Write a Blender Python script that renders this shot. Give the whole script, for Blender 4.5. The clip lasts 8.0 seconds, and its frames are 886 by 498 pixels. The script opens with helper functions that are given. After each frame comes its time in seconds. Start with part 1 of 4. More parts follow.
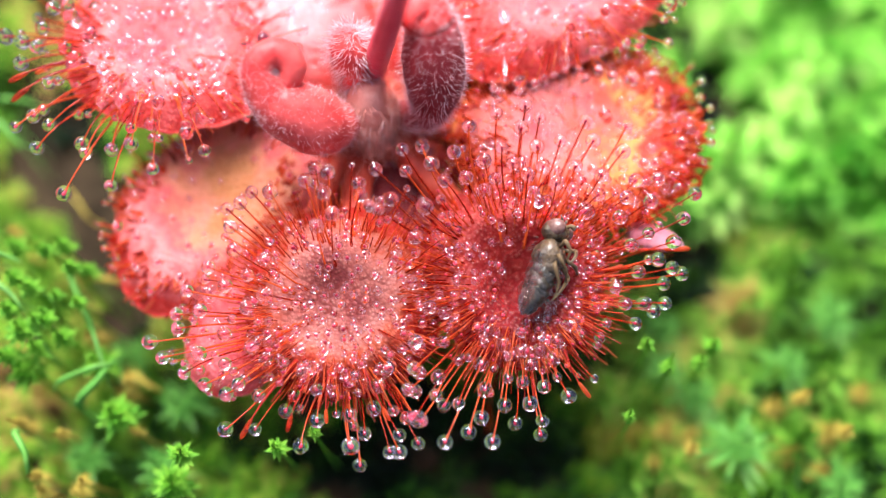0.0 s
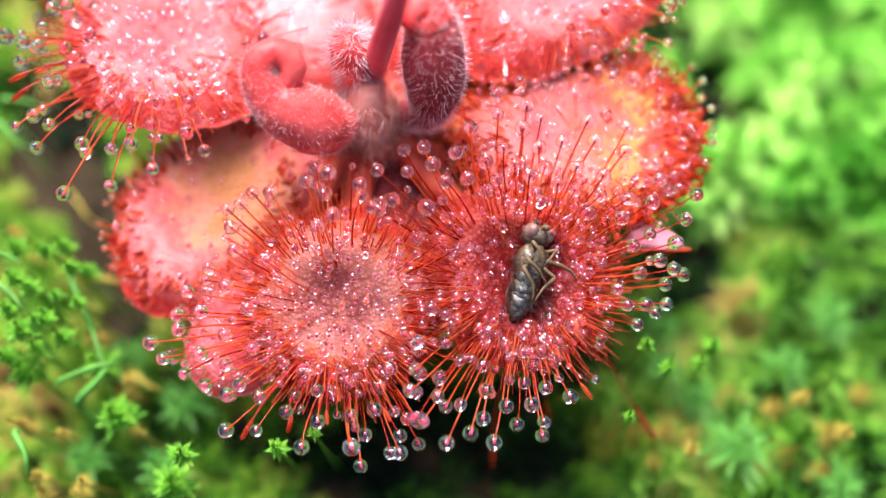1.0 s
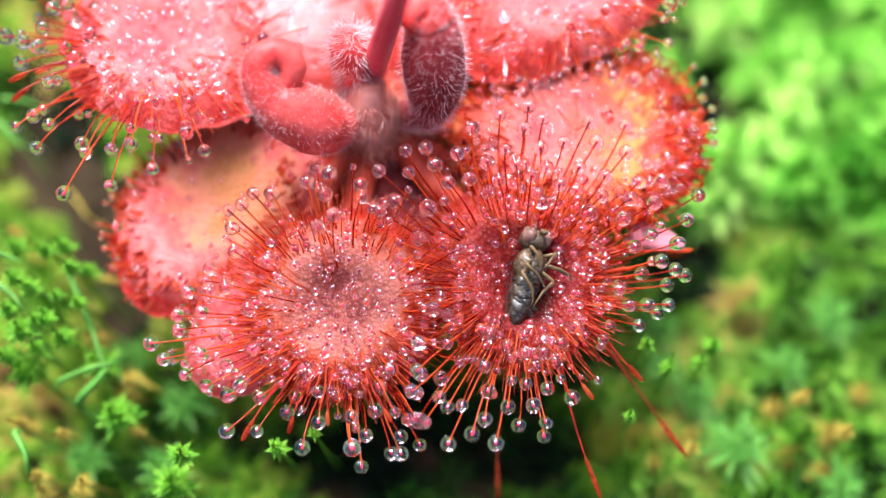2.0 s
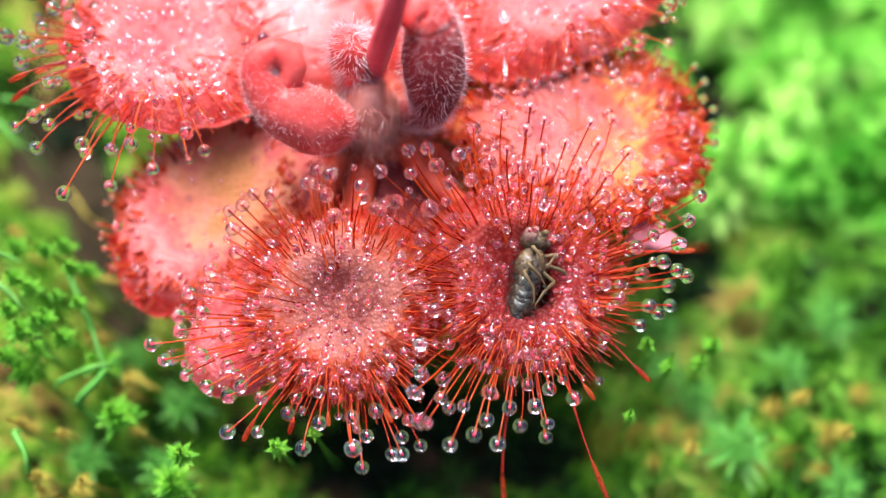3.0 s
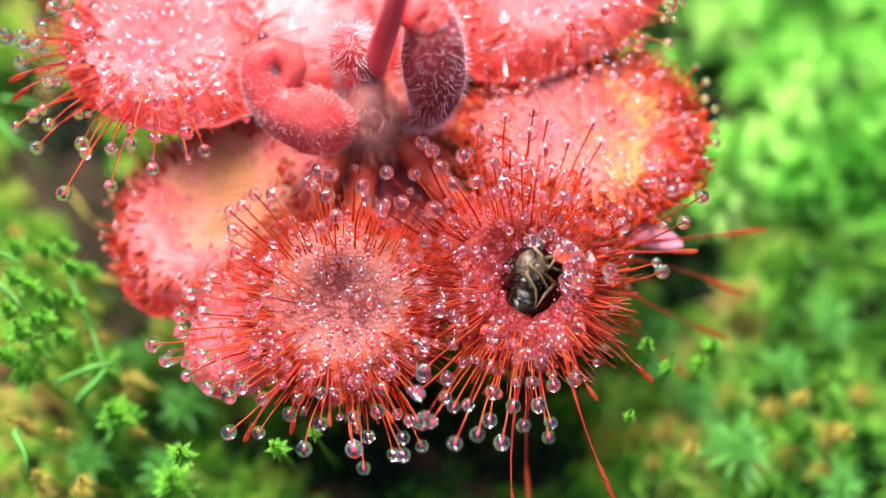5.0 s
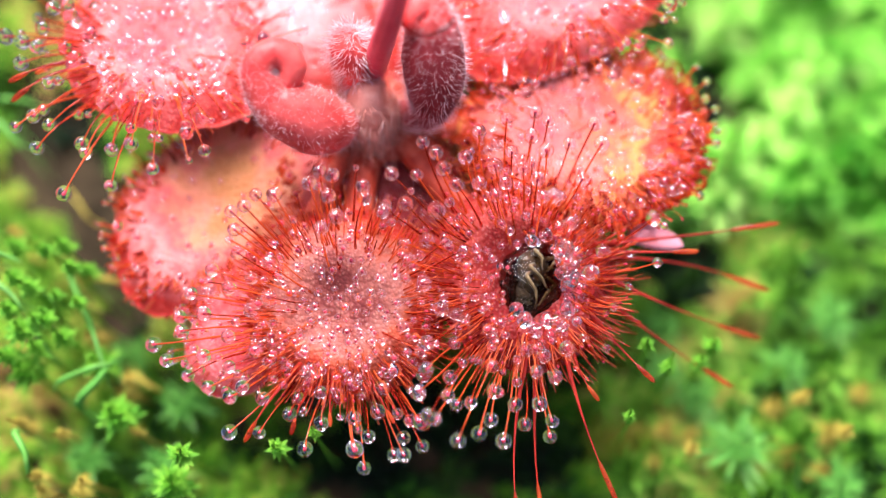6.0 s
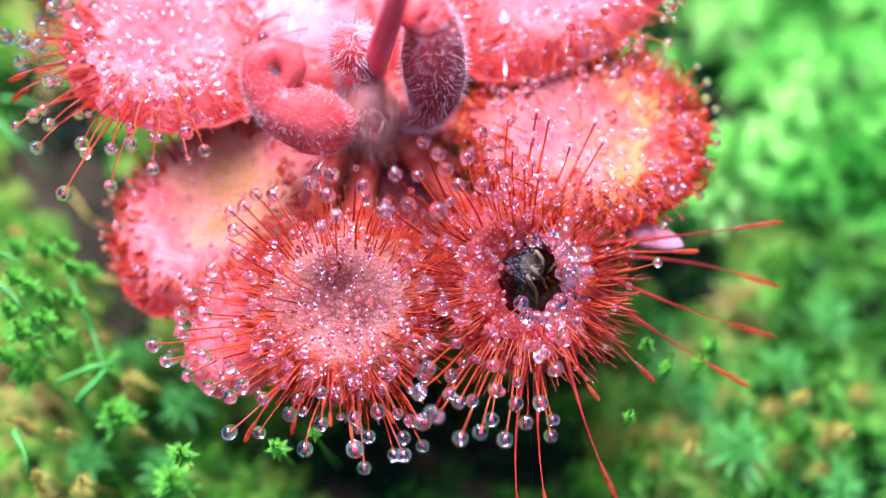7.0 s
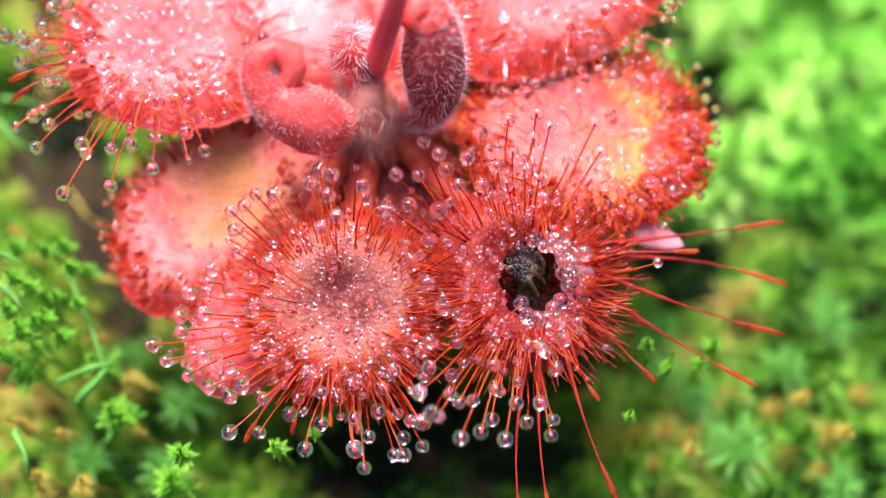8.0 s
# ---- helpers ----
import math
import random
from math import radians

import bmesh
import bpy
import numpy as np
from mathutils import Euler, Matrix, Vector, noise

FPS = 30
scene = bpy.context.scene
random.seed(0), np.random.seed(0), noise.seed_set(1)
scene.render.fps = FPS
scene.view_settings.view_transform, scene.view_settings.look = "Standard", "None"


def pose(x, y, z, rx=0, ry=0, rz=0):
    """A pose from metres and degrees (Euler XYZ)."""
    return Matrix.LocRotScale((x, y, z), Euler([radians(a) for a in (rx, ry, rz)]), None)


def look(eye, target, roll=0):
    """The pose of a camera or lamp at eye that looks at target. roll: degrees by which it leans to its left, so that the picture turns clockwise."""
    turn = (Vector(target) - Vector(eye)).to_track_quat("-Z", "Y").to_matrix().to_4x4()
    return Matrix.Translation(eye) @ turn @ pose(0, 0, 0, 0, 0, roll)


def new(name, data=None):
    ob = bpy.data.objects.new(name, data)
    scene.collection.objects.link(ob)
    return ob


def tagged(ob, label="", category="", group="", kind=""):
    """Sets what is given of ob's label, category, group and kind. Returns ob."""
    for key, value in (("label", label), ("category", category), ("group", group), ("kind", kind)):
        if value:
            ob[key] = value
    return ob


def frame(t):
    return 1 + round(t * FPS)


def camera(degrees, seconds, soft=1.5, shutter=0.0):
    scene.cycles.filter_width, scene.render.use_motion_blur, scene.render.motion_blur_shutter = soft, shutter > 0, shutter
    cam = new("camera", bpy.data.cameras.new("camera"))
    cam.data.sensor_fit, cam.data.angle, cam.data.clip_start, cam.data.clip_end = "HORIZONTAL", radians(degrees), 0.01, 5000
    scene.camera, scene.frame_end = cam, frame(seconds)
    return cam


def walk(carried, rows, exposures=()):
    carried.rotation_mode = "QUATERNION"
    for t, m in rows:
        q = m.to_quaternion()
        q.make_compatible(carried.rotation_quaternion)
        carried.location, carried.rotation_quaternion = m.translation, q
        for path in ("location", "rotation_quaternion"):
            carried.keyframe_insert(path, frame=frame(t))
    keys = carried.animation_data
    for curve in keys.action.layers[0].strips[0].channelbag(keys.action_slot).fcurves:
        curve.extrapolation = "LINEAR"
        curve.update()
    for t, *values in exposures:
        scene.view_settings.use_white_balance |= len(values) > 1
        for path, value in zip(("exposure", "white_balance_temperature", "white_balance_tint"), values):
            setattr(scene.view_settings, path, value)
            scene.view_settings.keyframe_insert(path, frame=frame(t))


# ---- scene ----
# A red sundew rosette in moss, filmed in time lapse from 43 mm away. Lengths below are in millimetres, scaled by MM.
MM = 0.001
EYE, AIM = (0, -14.734 * MM, 46.982 * MM), (0, 0, 6.5 * MM)
cam = camera(40, 8.0, soft=1.0)
cam.data.dof.use_dof = True
cam.data.dof.focus_distance = 0.0425
cam.data.dof.aperture_fstop = 15
walk(cam, [(0, look(EYE, AIM)), (8.0, look(EYE, AIM))],
     exposures=[(0, 1.06, 5650, 14), (1.7, 1.06, 5650, 14), (2.8, 0.96, 5550, 6), (4.7, 1.0, 5550, 7), (5.8, 1.13, 5650, 13), (6.4, 1.13, 5650, 13), (6.8, 1.11, 4650, 16),
                (7.2, 1.11, 4600, 16), (7.6, 1.09, 4900, 17), (8.0, 1.06, 5750, 16)])

# ---- light: bright soft daylight from behind the plant ----
world = bpy.data.worlds.new("sky")
world.use_nodes = True
scene.world = world
sky = world.node_tree.nodes.new("ShaderNodeTexSky")
sky.sky_type, sky.sun_disc = "NISHITA", False
sky.dust_density, sky.ozone_density = 5.0, 0.3
sky.sun_elevation, sky.sun_rotation = radians(56), radians(-12)
world.node_tree.links.new(sky.outputs[0], world.node_tree.nodes["Background"].inputs[0])
world.node_tree.nodes["Background"].inputs[1].default_value = 0.14
sun = new("sun", bpy.data.lights.new("sun", "SUN"))
sun.data.energy, sun.data.angle, sun.data.color = 5.2, radians(38), (1.0, 0.985, 0.97)
sun.matrix_world = look((-0.9, 4.2, 6.37), (0, 0, 0))


# ---- materials ----
TONE = 0.66  # all pigments share this depth


def node_mat(name):
    m = bpy.data.materials.new(name)
    m.use_nodes = True
    return m, m.node_tree.nodes, m.node_tree.links, m.node_tree.nodes["Principled BSDF"]


def ramp(nodes, stops):
    r = nodes.new("ShaderNodeValToRGB")
    while len(r.color_ramp.elements) < len(stops):
        r.color_ramp.elements.new(0.5)
    for e, (p, c) in zip(r.color_ramp.elements, stops):
        e.position, e.color = p, (*[k * TONE for k in c], 1)
    return r


def coords(nodes):
    return nodes.new("ShaderNodeTexCoord").outputs["Object"]


def grain(nodes, links, src, scale, detail=3.0, rough=0.55):
    n = nodes.new("ShaderNodeTexNoise")
    n.inputs["Scale"].default_value, n.inputs["Detail"].default_value = scale, detail
    n.inputs["Roughness"].default_value = rough
    links.new(src, n.inputs["Vector"])
    return n.outputs["Fac"]


def add_bump(nodes, links, b, height, distance, strength=1.0):
    k = nodes.new("ShaderNodeBump")
    k.inputs["Distance"].default_value, k.inputs["Strength"].default_value = distance, strength
    links.new(height, k.inputs["Height"])
    links.new(k.outputs[0], b.inputs["Normal"])


def through_light(nodes, links, b, colour, share):
    """Lets part of the light pass through a thin fleshy body."""
    t = nodes.new("ShaderNodeBsdfTranslucent")
    links.new(colour, t.inputs[0])
    mix = nodes.new("ShaderNodeMixShader")
    mix.inputs[0].default_value = share
    links.new(b.outputs[0], mix.inputs[1])
    links.new(t.outputs[0], mix.inputs[2])
    links.new(mix.outputs[0], nodes["Material Output"].inputs["Surface"])


def leaf_mat(name, stops, size, rough=0.45, wet=0.35, heart=(0, 0), mottle=0.55):
    """Fleshy leaf blade: colour from the middle to the margin, blotches, wet papillae."""
    m, nodes, links, b = node_mat(name)
    co = coords(nodes)
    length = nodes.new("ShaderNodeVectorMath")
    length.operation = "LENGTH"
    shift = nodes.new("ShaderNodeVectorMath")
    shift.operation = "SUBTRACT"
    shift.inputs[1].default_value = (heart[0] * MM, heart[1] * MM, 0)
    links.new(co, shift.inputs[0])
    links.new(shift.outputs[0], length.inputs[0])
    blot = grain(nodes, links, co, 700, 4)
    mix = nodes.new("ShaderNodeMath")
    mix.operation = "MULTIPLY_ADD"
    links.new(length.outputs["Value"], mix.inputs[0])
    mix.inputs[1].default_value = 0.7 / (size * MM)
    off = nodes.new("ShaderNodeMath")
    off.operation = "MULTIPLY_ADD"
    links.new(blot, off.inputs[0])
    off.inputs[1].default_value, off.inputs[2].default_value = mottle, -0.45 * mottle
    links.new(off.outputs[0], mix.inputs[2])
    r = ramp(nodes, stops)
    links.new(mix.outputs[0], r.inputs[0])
    v = nodes.new("ShaderNodeTexVoronoi")
    v.inputs["Scale"].default_value = 6800
    links.new(co, v.inputs["Vector"])
    spot = ramp(nodes, [(0.12, (0.9, 0.5, 0.34)), (0.42, (0, 0, 0))])
    links.new(v.outputs["Distance"], spot.inputs[0])
    fleck = nodes.new("ShaderNodeMixRGB")
    fleck.blend_type = "ADD"
    fleck.inputs[0].default_value = 0.2
    links.new(r.outputs[0], fleck.inputs[1])
    links.new(spot.outputs[0], fleck.inputs[2])
    links.new(fleck.outputs[0], b.inputs["Base Color"])
    b.inputs["Roughness"].default_value = rough
    b.inputs["Subsurface Weight"].default_value = 0.25
    b.inputs["Subsurface Radius"].default_value = (1, 0.35, 0.25)
    b.inputs["Subsurface Scale"].default_value = 0.6 * MM
    b.inputs["Coat Weight"].default_value = wet
    b.inputs["Coat Roughness"].default_value = 0.09
    b.inputs["Specular IOR Level"].default_value = 0.1
    add_bump(nodes, links, b, v.outputs["Distance"], -0.06 * MM, 1.0)
    links.new(b.inputs["Normal"].links[0].from_socket, b.inputs["Coat Normal"])
    through_light(nodes, links, b, r.outputs[0], 0.36)
    return m


def plain_mat(name, c0, c1, scale, rough=0.4, bump=0.0, coat=0.0, sss=0.0, island=False, obj=False, thin=0.0, gloss=0.15):
    m, nodes, links, b = node_mat(name)
    co = coords(nodes)
    f = grain(nodes, links, co, scale, 4)
    r = ramp(nodes, [(0.3, c0), (0.7, c1)])
    if island or obj:
        s = nodes.new("ShaderNodeNewGeometry").outputs["Random Per Island"] if island else nodes.new("ShaderNodeObjectInfo").outputs["Random"]
        mx = nodes.new("ShaderNodeMath")
        mx.operation = "MULTIPLY_ADD"
        links.new(s, mx.inputs[0])
        mx.inputs[1].default_value = 0.45
        sub = nodes.new("ShaderNodeMath")
        sub.operation = "SUBTRACT"
        links.new(f, sub.inputs[0])
        sub.inputs[1].default_value = 0.22
        links.new(sub.outputs[0], mx.inputs[2])
        links.new(mx.outputs[0], r.inputs[0])
    else:
        links.new(f, r.inputs[0])
    links.new(r.outputs[0], b.inputs["Base Color"])
    b.inputs["Roughness"].default_value = rough
    b.inputs["Specular IOR Level"].default_value = gloss
    b.inputs["Coat Weight"].default_value = coat
    if sss:
        b.inputs["Subsurface Weight"].default_value = sss
        b.inputs["Subsurface Scale"].default_value = 0.4 * MM
    if thin:
        through_light(nodes, links, b, r.outputs[0], thin)
    if bump:
        add_bump(nodes, links, b, grain(nodes, links, co, scale * 4, 5), bump * MM)
    return m


def gel(m, tint, share):
    """Lets tinted light straight through part of a soft gel-like body."""
    nodes, links = m.node_tree.nodes, m.node_tree.links
    end = nodes["Material Output"].inputs["Surface"]
    t = nodes.new("ShaderNodeBsdfTransparent")
    t.inputs[0].default_value = (*tint, 1)
    mix = nodes.new("ShaderNodeMixShader")
    mix.inputs[0].default_value = share
    links.new(end.links[0].from_socket, mix.inputs[1])
    links.new(t.outputs[0], mix.inputs[2])
    links.new(mix.outputs[0], end)
    return m


def moss_mat(name, stops, scale):
    """Thin translucent moss leaves, each leaf a little different, in drifts of colour."""
    m, nodes, links, b = node_mat(name)
    co = coords(nodes)
    f = grain(nodes, links, co, scale, 3)
    g = nodes.new("ShaderNodeNewGeometry").outputs["Random Per Island"]
    a = nodes.new("ShaderNodeMath")
    a.operation = "MULTIPLY_ADD"
    links.new(g, a.inputs[0])
    a.inputs[1].default_value = 0.35
    s = nodes.new("ShaderNodeMath")
    s.operation = "MULTIPLY_ADD"
    links.new(f, s.inputs[0])
    s.inputs[1].default_value, s.inputs[2].default_value = 2.3, -0.85
    links.new(s.outputs[0], a.inputs[2])
    r = ramp(nodes, stops)
    links.new(a.outputs[0], r.inputs[0])
    links.new(r.outputs[0], b.inputs["Base Color"])
    b.inputs["Roughness"].default_value = 0.6
    b.inputs["Specular IOR Level"].default_value = 0.15
    t = nodes.new("ShaderNodeBsdfTranslucent")
    links.new(r.outputs[0], t.inputs[0])
    mix = nodes.new("ShaderNodeMixShader")
    mix.inputs[0].default_value = 0.4
    links.new(b.outputs[0], mix.inputs[1])
    links.new(t.outputs[0], mix.inputs[2])
    links.new(mix.outputs[0], nodes["Material Output"].inputs["Surface"])
    return m


def clear_mat(name, tint, clear=0.3, ior=1.40):
    """Clear mucilage or fluid: refracting, part of the light goes straight on."""
    m, nodes, links, b = node_mat(name)
    b.inputs["Base Color"].default_value = (*tint, 1)
    b.inputs["Roughness"].default_value = 0.0
    b.inputs["IOR"].default_value = ior
    b.inputs["Transmission Weight"].default_value = 1.0
    b.inputs["Coat Weight"].default_value, b.inputs["Coat IOR"].default_value, b.inputs["Coat Roughness"].default_value = 0.3, 1.5, 0.0
    t = nodes.new("ShaderNodeBsdfTransparent")
    mix = nodes.new("ShaderNodeMixShader")
    mix.inputs[0].default_value = clear
    links.new(b.outputs[0], mix.inputs[1])
    links.new(t.outputs[0], mix.inputs[2])
    links.new(mix.outputs[0], nodes["Material Output"].inputs["Surface"])
    return m


RED = (0.64, 0.03, 0.016)
# The dark middles of these two hold pigment and the dish's shade together.
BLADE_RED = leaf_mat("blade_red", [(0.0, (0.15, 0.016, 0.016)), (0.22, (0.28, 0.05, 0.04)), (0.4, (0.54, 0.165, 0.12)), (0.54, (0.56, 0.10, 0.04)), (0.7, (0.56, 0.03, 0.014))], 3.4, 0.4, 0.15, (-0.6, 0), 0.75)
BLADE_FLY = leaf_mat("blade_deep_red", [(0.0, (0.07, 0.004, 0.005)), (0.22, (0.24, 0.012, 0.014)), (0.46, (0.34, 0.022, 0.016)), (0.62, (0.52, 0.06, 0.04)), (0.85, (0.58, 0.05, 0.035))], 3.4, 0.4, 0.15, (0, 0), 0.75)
BLADE_PINK = leaf_mat("blade_pink", [(0.0, (0.72, 0.07, 0.07)), (0.25, (0.80, 0.10, 0.10)), (0.42, (0.88, 0.19, 0.17)), (0.6, (0.82, 0.10, 0.085)), (0.85, (0.78, 0.045, 0.025))], 3.6, 0.4, 0.5, (0, 0), 1.1)
# Glare on the rear leaves is put into this paler pink.
BLADE_PALE = leaf_mat("blade_pale", [(0.0, (0.95, 0.22, 0.2)), (0.3, (1.1, 0.42, 0.38)), (0.6, (1.0, 0.25, 0.22)), (0.85, (0.85, 0.08, 0.06))], 3.6, 0.35, 0.8, (0, 0), 1.1)
BLADE_YELLOW = leaf_mat("blade_yellow", [(0.0, (0.55, 0.2, 0.04)), (0.2, (0.68, 0.24, 0.08)), (0.36, (0.9, 0.28, 0.15)), (0.48, (0.85, 0.14, 0.12)), (0.66, (1.0, 0.3, 0.26)), (0.84, (0.85, 0.05, 0.03))], 4.4, 0.5, 0.3, (-1.4, 0.3), 0.8)
BLADE_ORANGE = leaf_mat("blade_orange", [(0.0, (0.60, 0.08, 0.09)), (0.26, (0.85, 0.2, 0.16)), (0.44, (0.85, 0.14, 0.07)), (0.56, (0.92, 0.30, 0.05)), (0.72, (0.78, 0.045, 0.018))], 5.2, 0.4, 0.4, (-2.2, 0.3), 1.0)
STALK = plain_mat("tentacle_red", (0.60, 0.036, 0.010), (1.2, 0.26, 0.06), 900, 0.16, 0, 0.6, obj=True, thin=0.6, gloss=0.5)
GLAND = plain_mat("gland_wine", (0.36, 0.012, 0.03), (0.85, 0.06, 0.085), 900, 0.3, 0, 0.3, obj=True, thin=0.3)
FRINGE = plain_mat("fringe_red", (0.50, 0.024, 0.01), (1.05, 0.22, 0.07), 900, 0.18, 0, 0.5, island=True, thin=0.5, gloss=0.5)
DARKSTALK = plain_mat("bare_tentacle", (0.32, 0.016, 0.012), (0.72, 0.06, 0.03), 700, 0.25, 0.02, 0.5, thin=0.4)
gel(STALK, (1.0, 0.5, 0.35), 0.48)
gel(FRINGE, (1.0, 0.45, 0.3), 0.35)
gel(DARKSTALK, (0.9, 0.2, 0.12), 0.15)
DEW = clear_mat("dew", (1.0, 0.98, 0.98), 0.0, 1.40)
SCAPE = plain_mat("flower_stalk_skin", (0.78, 0.05, 0.075), (1.1, 0.12, 0.15), 600, 0.4, 0.02, 0.1, 0.15)
COIL = plain_mat("young_leaf_skin", (0.7, 0.03, 0.025), (1.05, 0.15, 0.12), 800, 0.45, 0.05, 0.1, 0.2)
PALELEAF = plain_mat("old_leaf_skin", (0.7, 0.2, 0.22), (0.95, 0.4, 0.42), 700, 0.4, 0.02, 0.2, 0.2)
DARKBUD = plain_mat("shaded_bud_skin", (0.16, 0.012, 0.014), (0.58, 0.055, 0.055), 500, 0.5, 0.06)
HAIR = plain_mat("silver_hair", (0.95, 0.36, 0.34), (1.4, 1.0, 0.98), 900, 0.3, island=True, thin=0.2)
SHEATH = plain_mat("leaf_sheath_skin", (1.0, 0.30, 0.21), (1.35, 0.66, 0.5), 1200, 0.35, 0.05, 0.3, thin=0.3)
STIPULE = plain_mat("stipule_fibre", (0.8, 0.2, 0.13), (1.35, 0.85, 0.7), 900, 0.15, 0, 0.8, island=True, thin=0.3, gloss=0.5)
CROWN = plain_mat("crown_flesh", (0.34, 0.02, 0.008), (0.9, 0.14, 0.065), 700, 0.5, 0.05, thin=0.1)
SOIL = plain_mat("wet_peat", (0.012, 0.009, 0.005), (0.085, 0.056, 0.028), 500, 0.9, 0.3)
SOIL.node_tree.nodes["Principled BSDF"].inputs["Specular IOR Level"].default_value = 0.03
LIME = moss_mat("moss_lime", [(0.05, (0.10, 0.38, 0.015)), (0.35, (0.42, 0.95, 0.09)), (0.75, (0.85, 1.15, 0.26))], 260)
GREEN = moss_mat("moss_green", [(0.15, (0.006, 0.026, 0.002)), (0.4, (0.05, 0.18, 0.004)), (0.7, (0.22, 0.44, 0.014)), (0.98, (0.42, 0.30, 0.04))], 180)
# near-black moss: the shade round the rosette is put into its colour
SHADEMOSS = moss_mat("moss_shade", [(0.2, (0.003, 0.01, 0.001)), (0.55, (0.014, 0.045, 0.003)), (0.85, (0.06, 0.14, 0.01))], 220)
PALE = moss_mat("moss_pale", [(0.12, (0.01, 0.05, 0.002)), (0.36, (0.10, 0.28, 0.008)), (0.62, (0.32, 0.66, 0.05)), (0.92, (0.62, 0.44, 0.09)), (1.0, (0.45, 0.25, 0.05))], 260)
FEATHER = moss_mat("moss_feather", [(0.1, (0.10, 0.34, 0.03)), (0.5, (0.24, 0.58, 0.08)), (0.9, (0.46, 0.82, 0.2))], 300)
OLIVE = moss_mat("moss_olive", [(0.1, (0.018, 0.06, 0.003)), (0.33, (0.14, 0.38, 0.01)), (0.54, (0.42, 0.74, 0.04)), (0.74, (0.70, 0.48, 0.10)), (0.9, (0.45, 0.22, 0.06))], 240)
BRIGHT = moss_mat("moss_fresh", [(0.2, (0.12, 0.38, 0.01)), (0.8, (0.38, 0.74, 0.05))], 900)
STRAW = plain_mat("dead_moss", (0.30, 0.20, 0.012), (0.95, 0.72, 0.11), 900, 0.6, 0.05, thin=0.3)
CHITIN = plain_mat("fly_body", (0.02, 0.012, 0.006), (0.20, 0.12, 0.05), 1700, 0.35, 0.1, 0.4, gloss=0.4)
BELLY = plain_mat("fly_belly", (0.005, 0.004, 0.003), (0.075, 0.055, 0.028), 2000, 0.3, 0.08, 0.5, gloss=0.4)
EYEMAT = plain_mat("fly_eye", (0.14, 0.06, 0.04), (0.28, 0.15, 0.11), 4000, 0.25, 0.01, 0.4)
LEGMAT = plain_mat("fly_leg", (0.06, 0.035, 0.014), (0.26, 0.16, 0.07), 1500, 0.35)
FLUIDMAT = clear_mat("digestive_fluid", (0.14, 0.075, 0.04), 0.02, 1.12)
FLUIDMAT.node_tree.nodes["Principled BSDF"].inputs["Coat Weight"].default_value = 0.0
FLUIDMAT.node_tree.nodes["Principled BSDF"].inputs["Roughness"].default_value = 0.04
WINGMAT = clear_mat("fly_wing", (0.75, 0.72, 0.62), 0.5)


# ---- mesh tools ----
def mesh_of(name, verts, faces, material, smooth=True):
    me = bpy.data.meshes.new(name)
    me.from_pydata([tuple(c * MM for c in v) for v in verts], [], faces)
    me.materials.append(material)
    if smooth:
        me.polygons.foreach_set("use_smooth", [True] * len(me.polygons))
    me.update()
    return me


def part(name, me, parent, m=None, label="", kind=""):
    ob = new(name, me)
    ob.parent = parent
    if m is not None:
        ob.matrix_basis = m
    return tagged(ob, label, "", "", kind)


def at(x, y, z, m=None):
    t = Matrix.Translation((x * MM, y * MM, z * MM))
    return t if m is None else t @ m


def tube(points, radii, sides=6):
    """Verts and faces of a closed tube along points."""
    pts = [Vector(p) for p in points]
    verts, faces = [], []
    up = Vector((0.13, 0.31, 0.94))
    for i, p in enumerate(pts):
        d = (pts[min(i + 1, len(pts) - 1)] - pts[max(i - 1, 0)]).normalized()
        side = d.cross(up)
        if side.length < 1e-4:
            side = d.cross(Vector((1, 0, 0)))
        side.normalize()
        up = side.cross(d).normalized()
        for k in range(sides):
            a = 2 * math.pi * k / sides
            verts.append(p + (side * math.cos(a) + up * math.sin(a)) * radii[i])
    n = len(pts)
    for i in range(n - 1):
        for k in range(sides):
            k2 = (k + 1) % sides
            faces.append((i * sides + k, i * sides + k2, (i + 1) * sides + k2, (i + 1) * sides + k))
    faces.append(tuple(range(sides - 1, -1, -1)))
    faces.append(tuple((n - 1) * sides + k for k in range(sides)))
    return verts, faces


def smooth_path(points, n):
    """n + 1 points on a Catmull-Rom curve through rows of any numbers."""
    P = np.array([points[0], *points, points[-1]], float)
    out = []
    for i in range(n + 1):
        s = i / n * (len(points) - 1)
        k = min(int(s), len(points) - 2)
        t = s - k
        a, b, c, d = P[k], P[k + 1], P[k + 2], P[k + 3]
        out.append(0.5 * (2 * b + (c - a) * t + (2 * a - 5 * b + 4 * c - d) * t * t + (3 * b - a - 3 * c + d) * t ** 3))
    return out


def ball(rx, ry, rz, subdiv=2, wobble=0.0, seed=0.0):
    bm = bmesh.new()
    bmesh.ops.create_icosphere(bm, subdivisions=subdiv, radius=1)
    verts = []
    for v in bm.verts:
        k = 1 + wobble * noise.noise(v.co * 2 + Vector((seed, seed * 2, 0)))
        verts.append(Vector((v.co.x * rx, v.co.y * ry, v.co.z * rz)) * k)
    faces = [tuple(v.index for v in f.verts) for f in bm.faces]
    bm.free()
    return verts, faces


def joined(pieces):
    verts, faces = [], []
    for v, f in pieces:
        o = len(verts)
        verts += v
        faces += [tuple(i + o for i in face) for face in f]
    return verts, faces


# ---- ground and moss, a few millimetres below the rosette ----
BED = Vector((0, 1.27, -3.5)) * MM


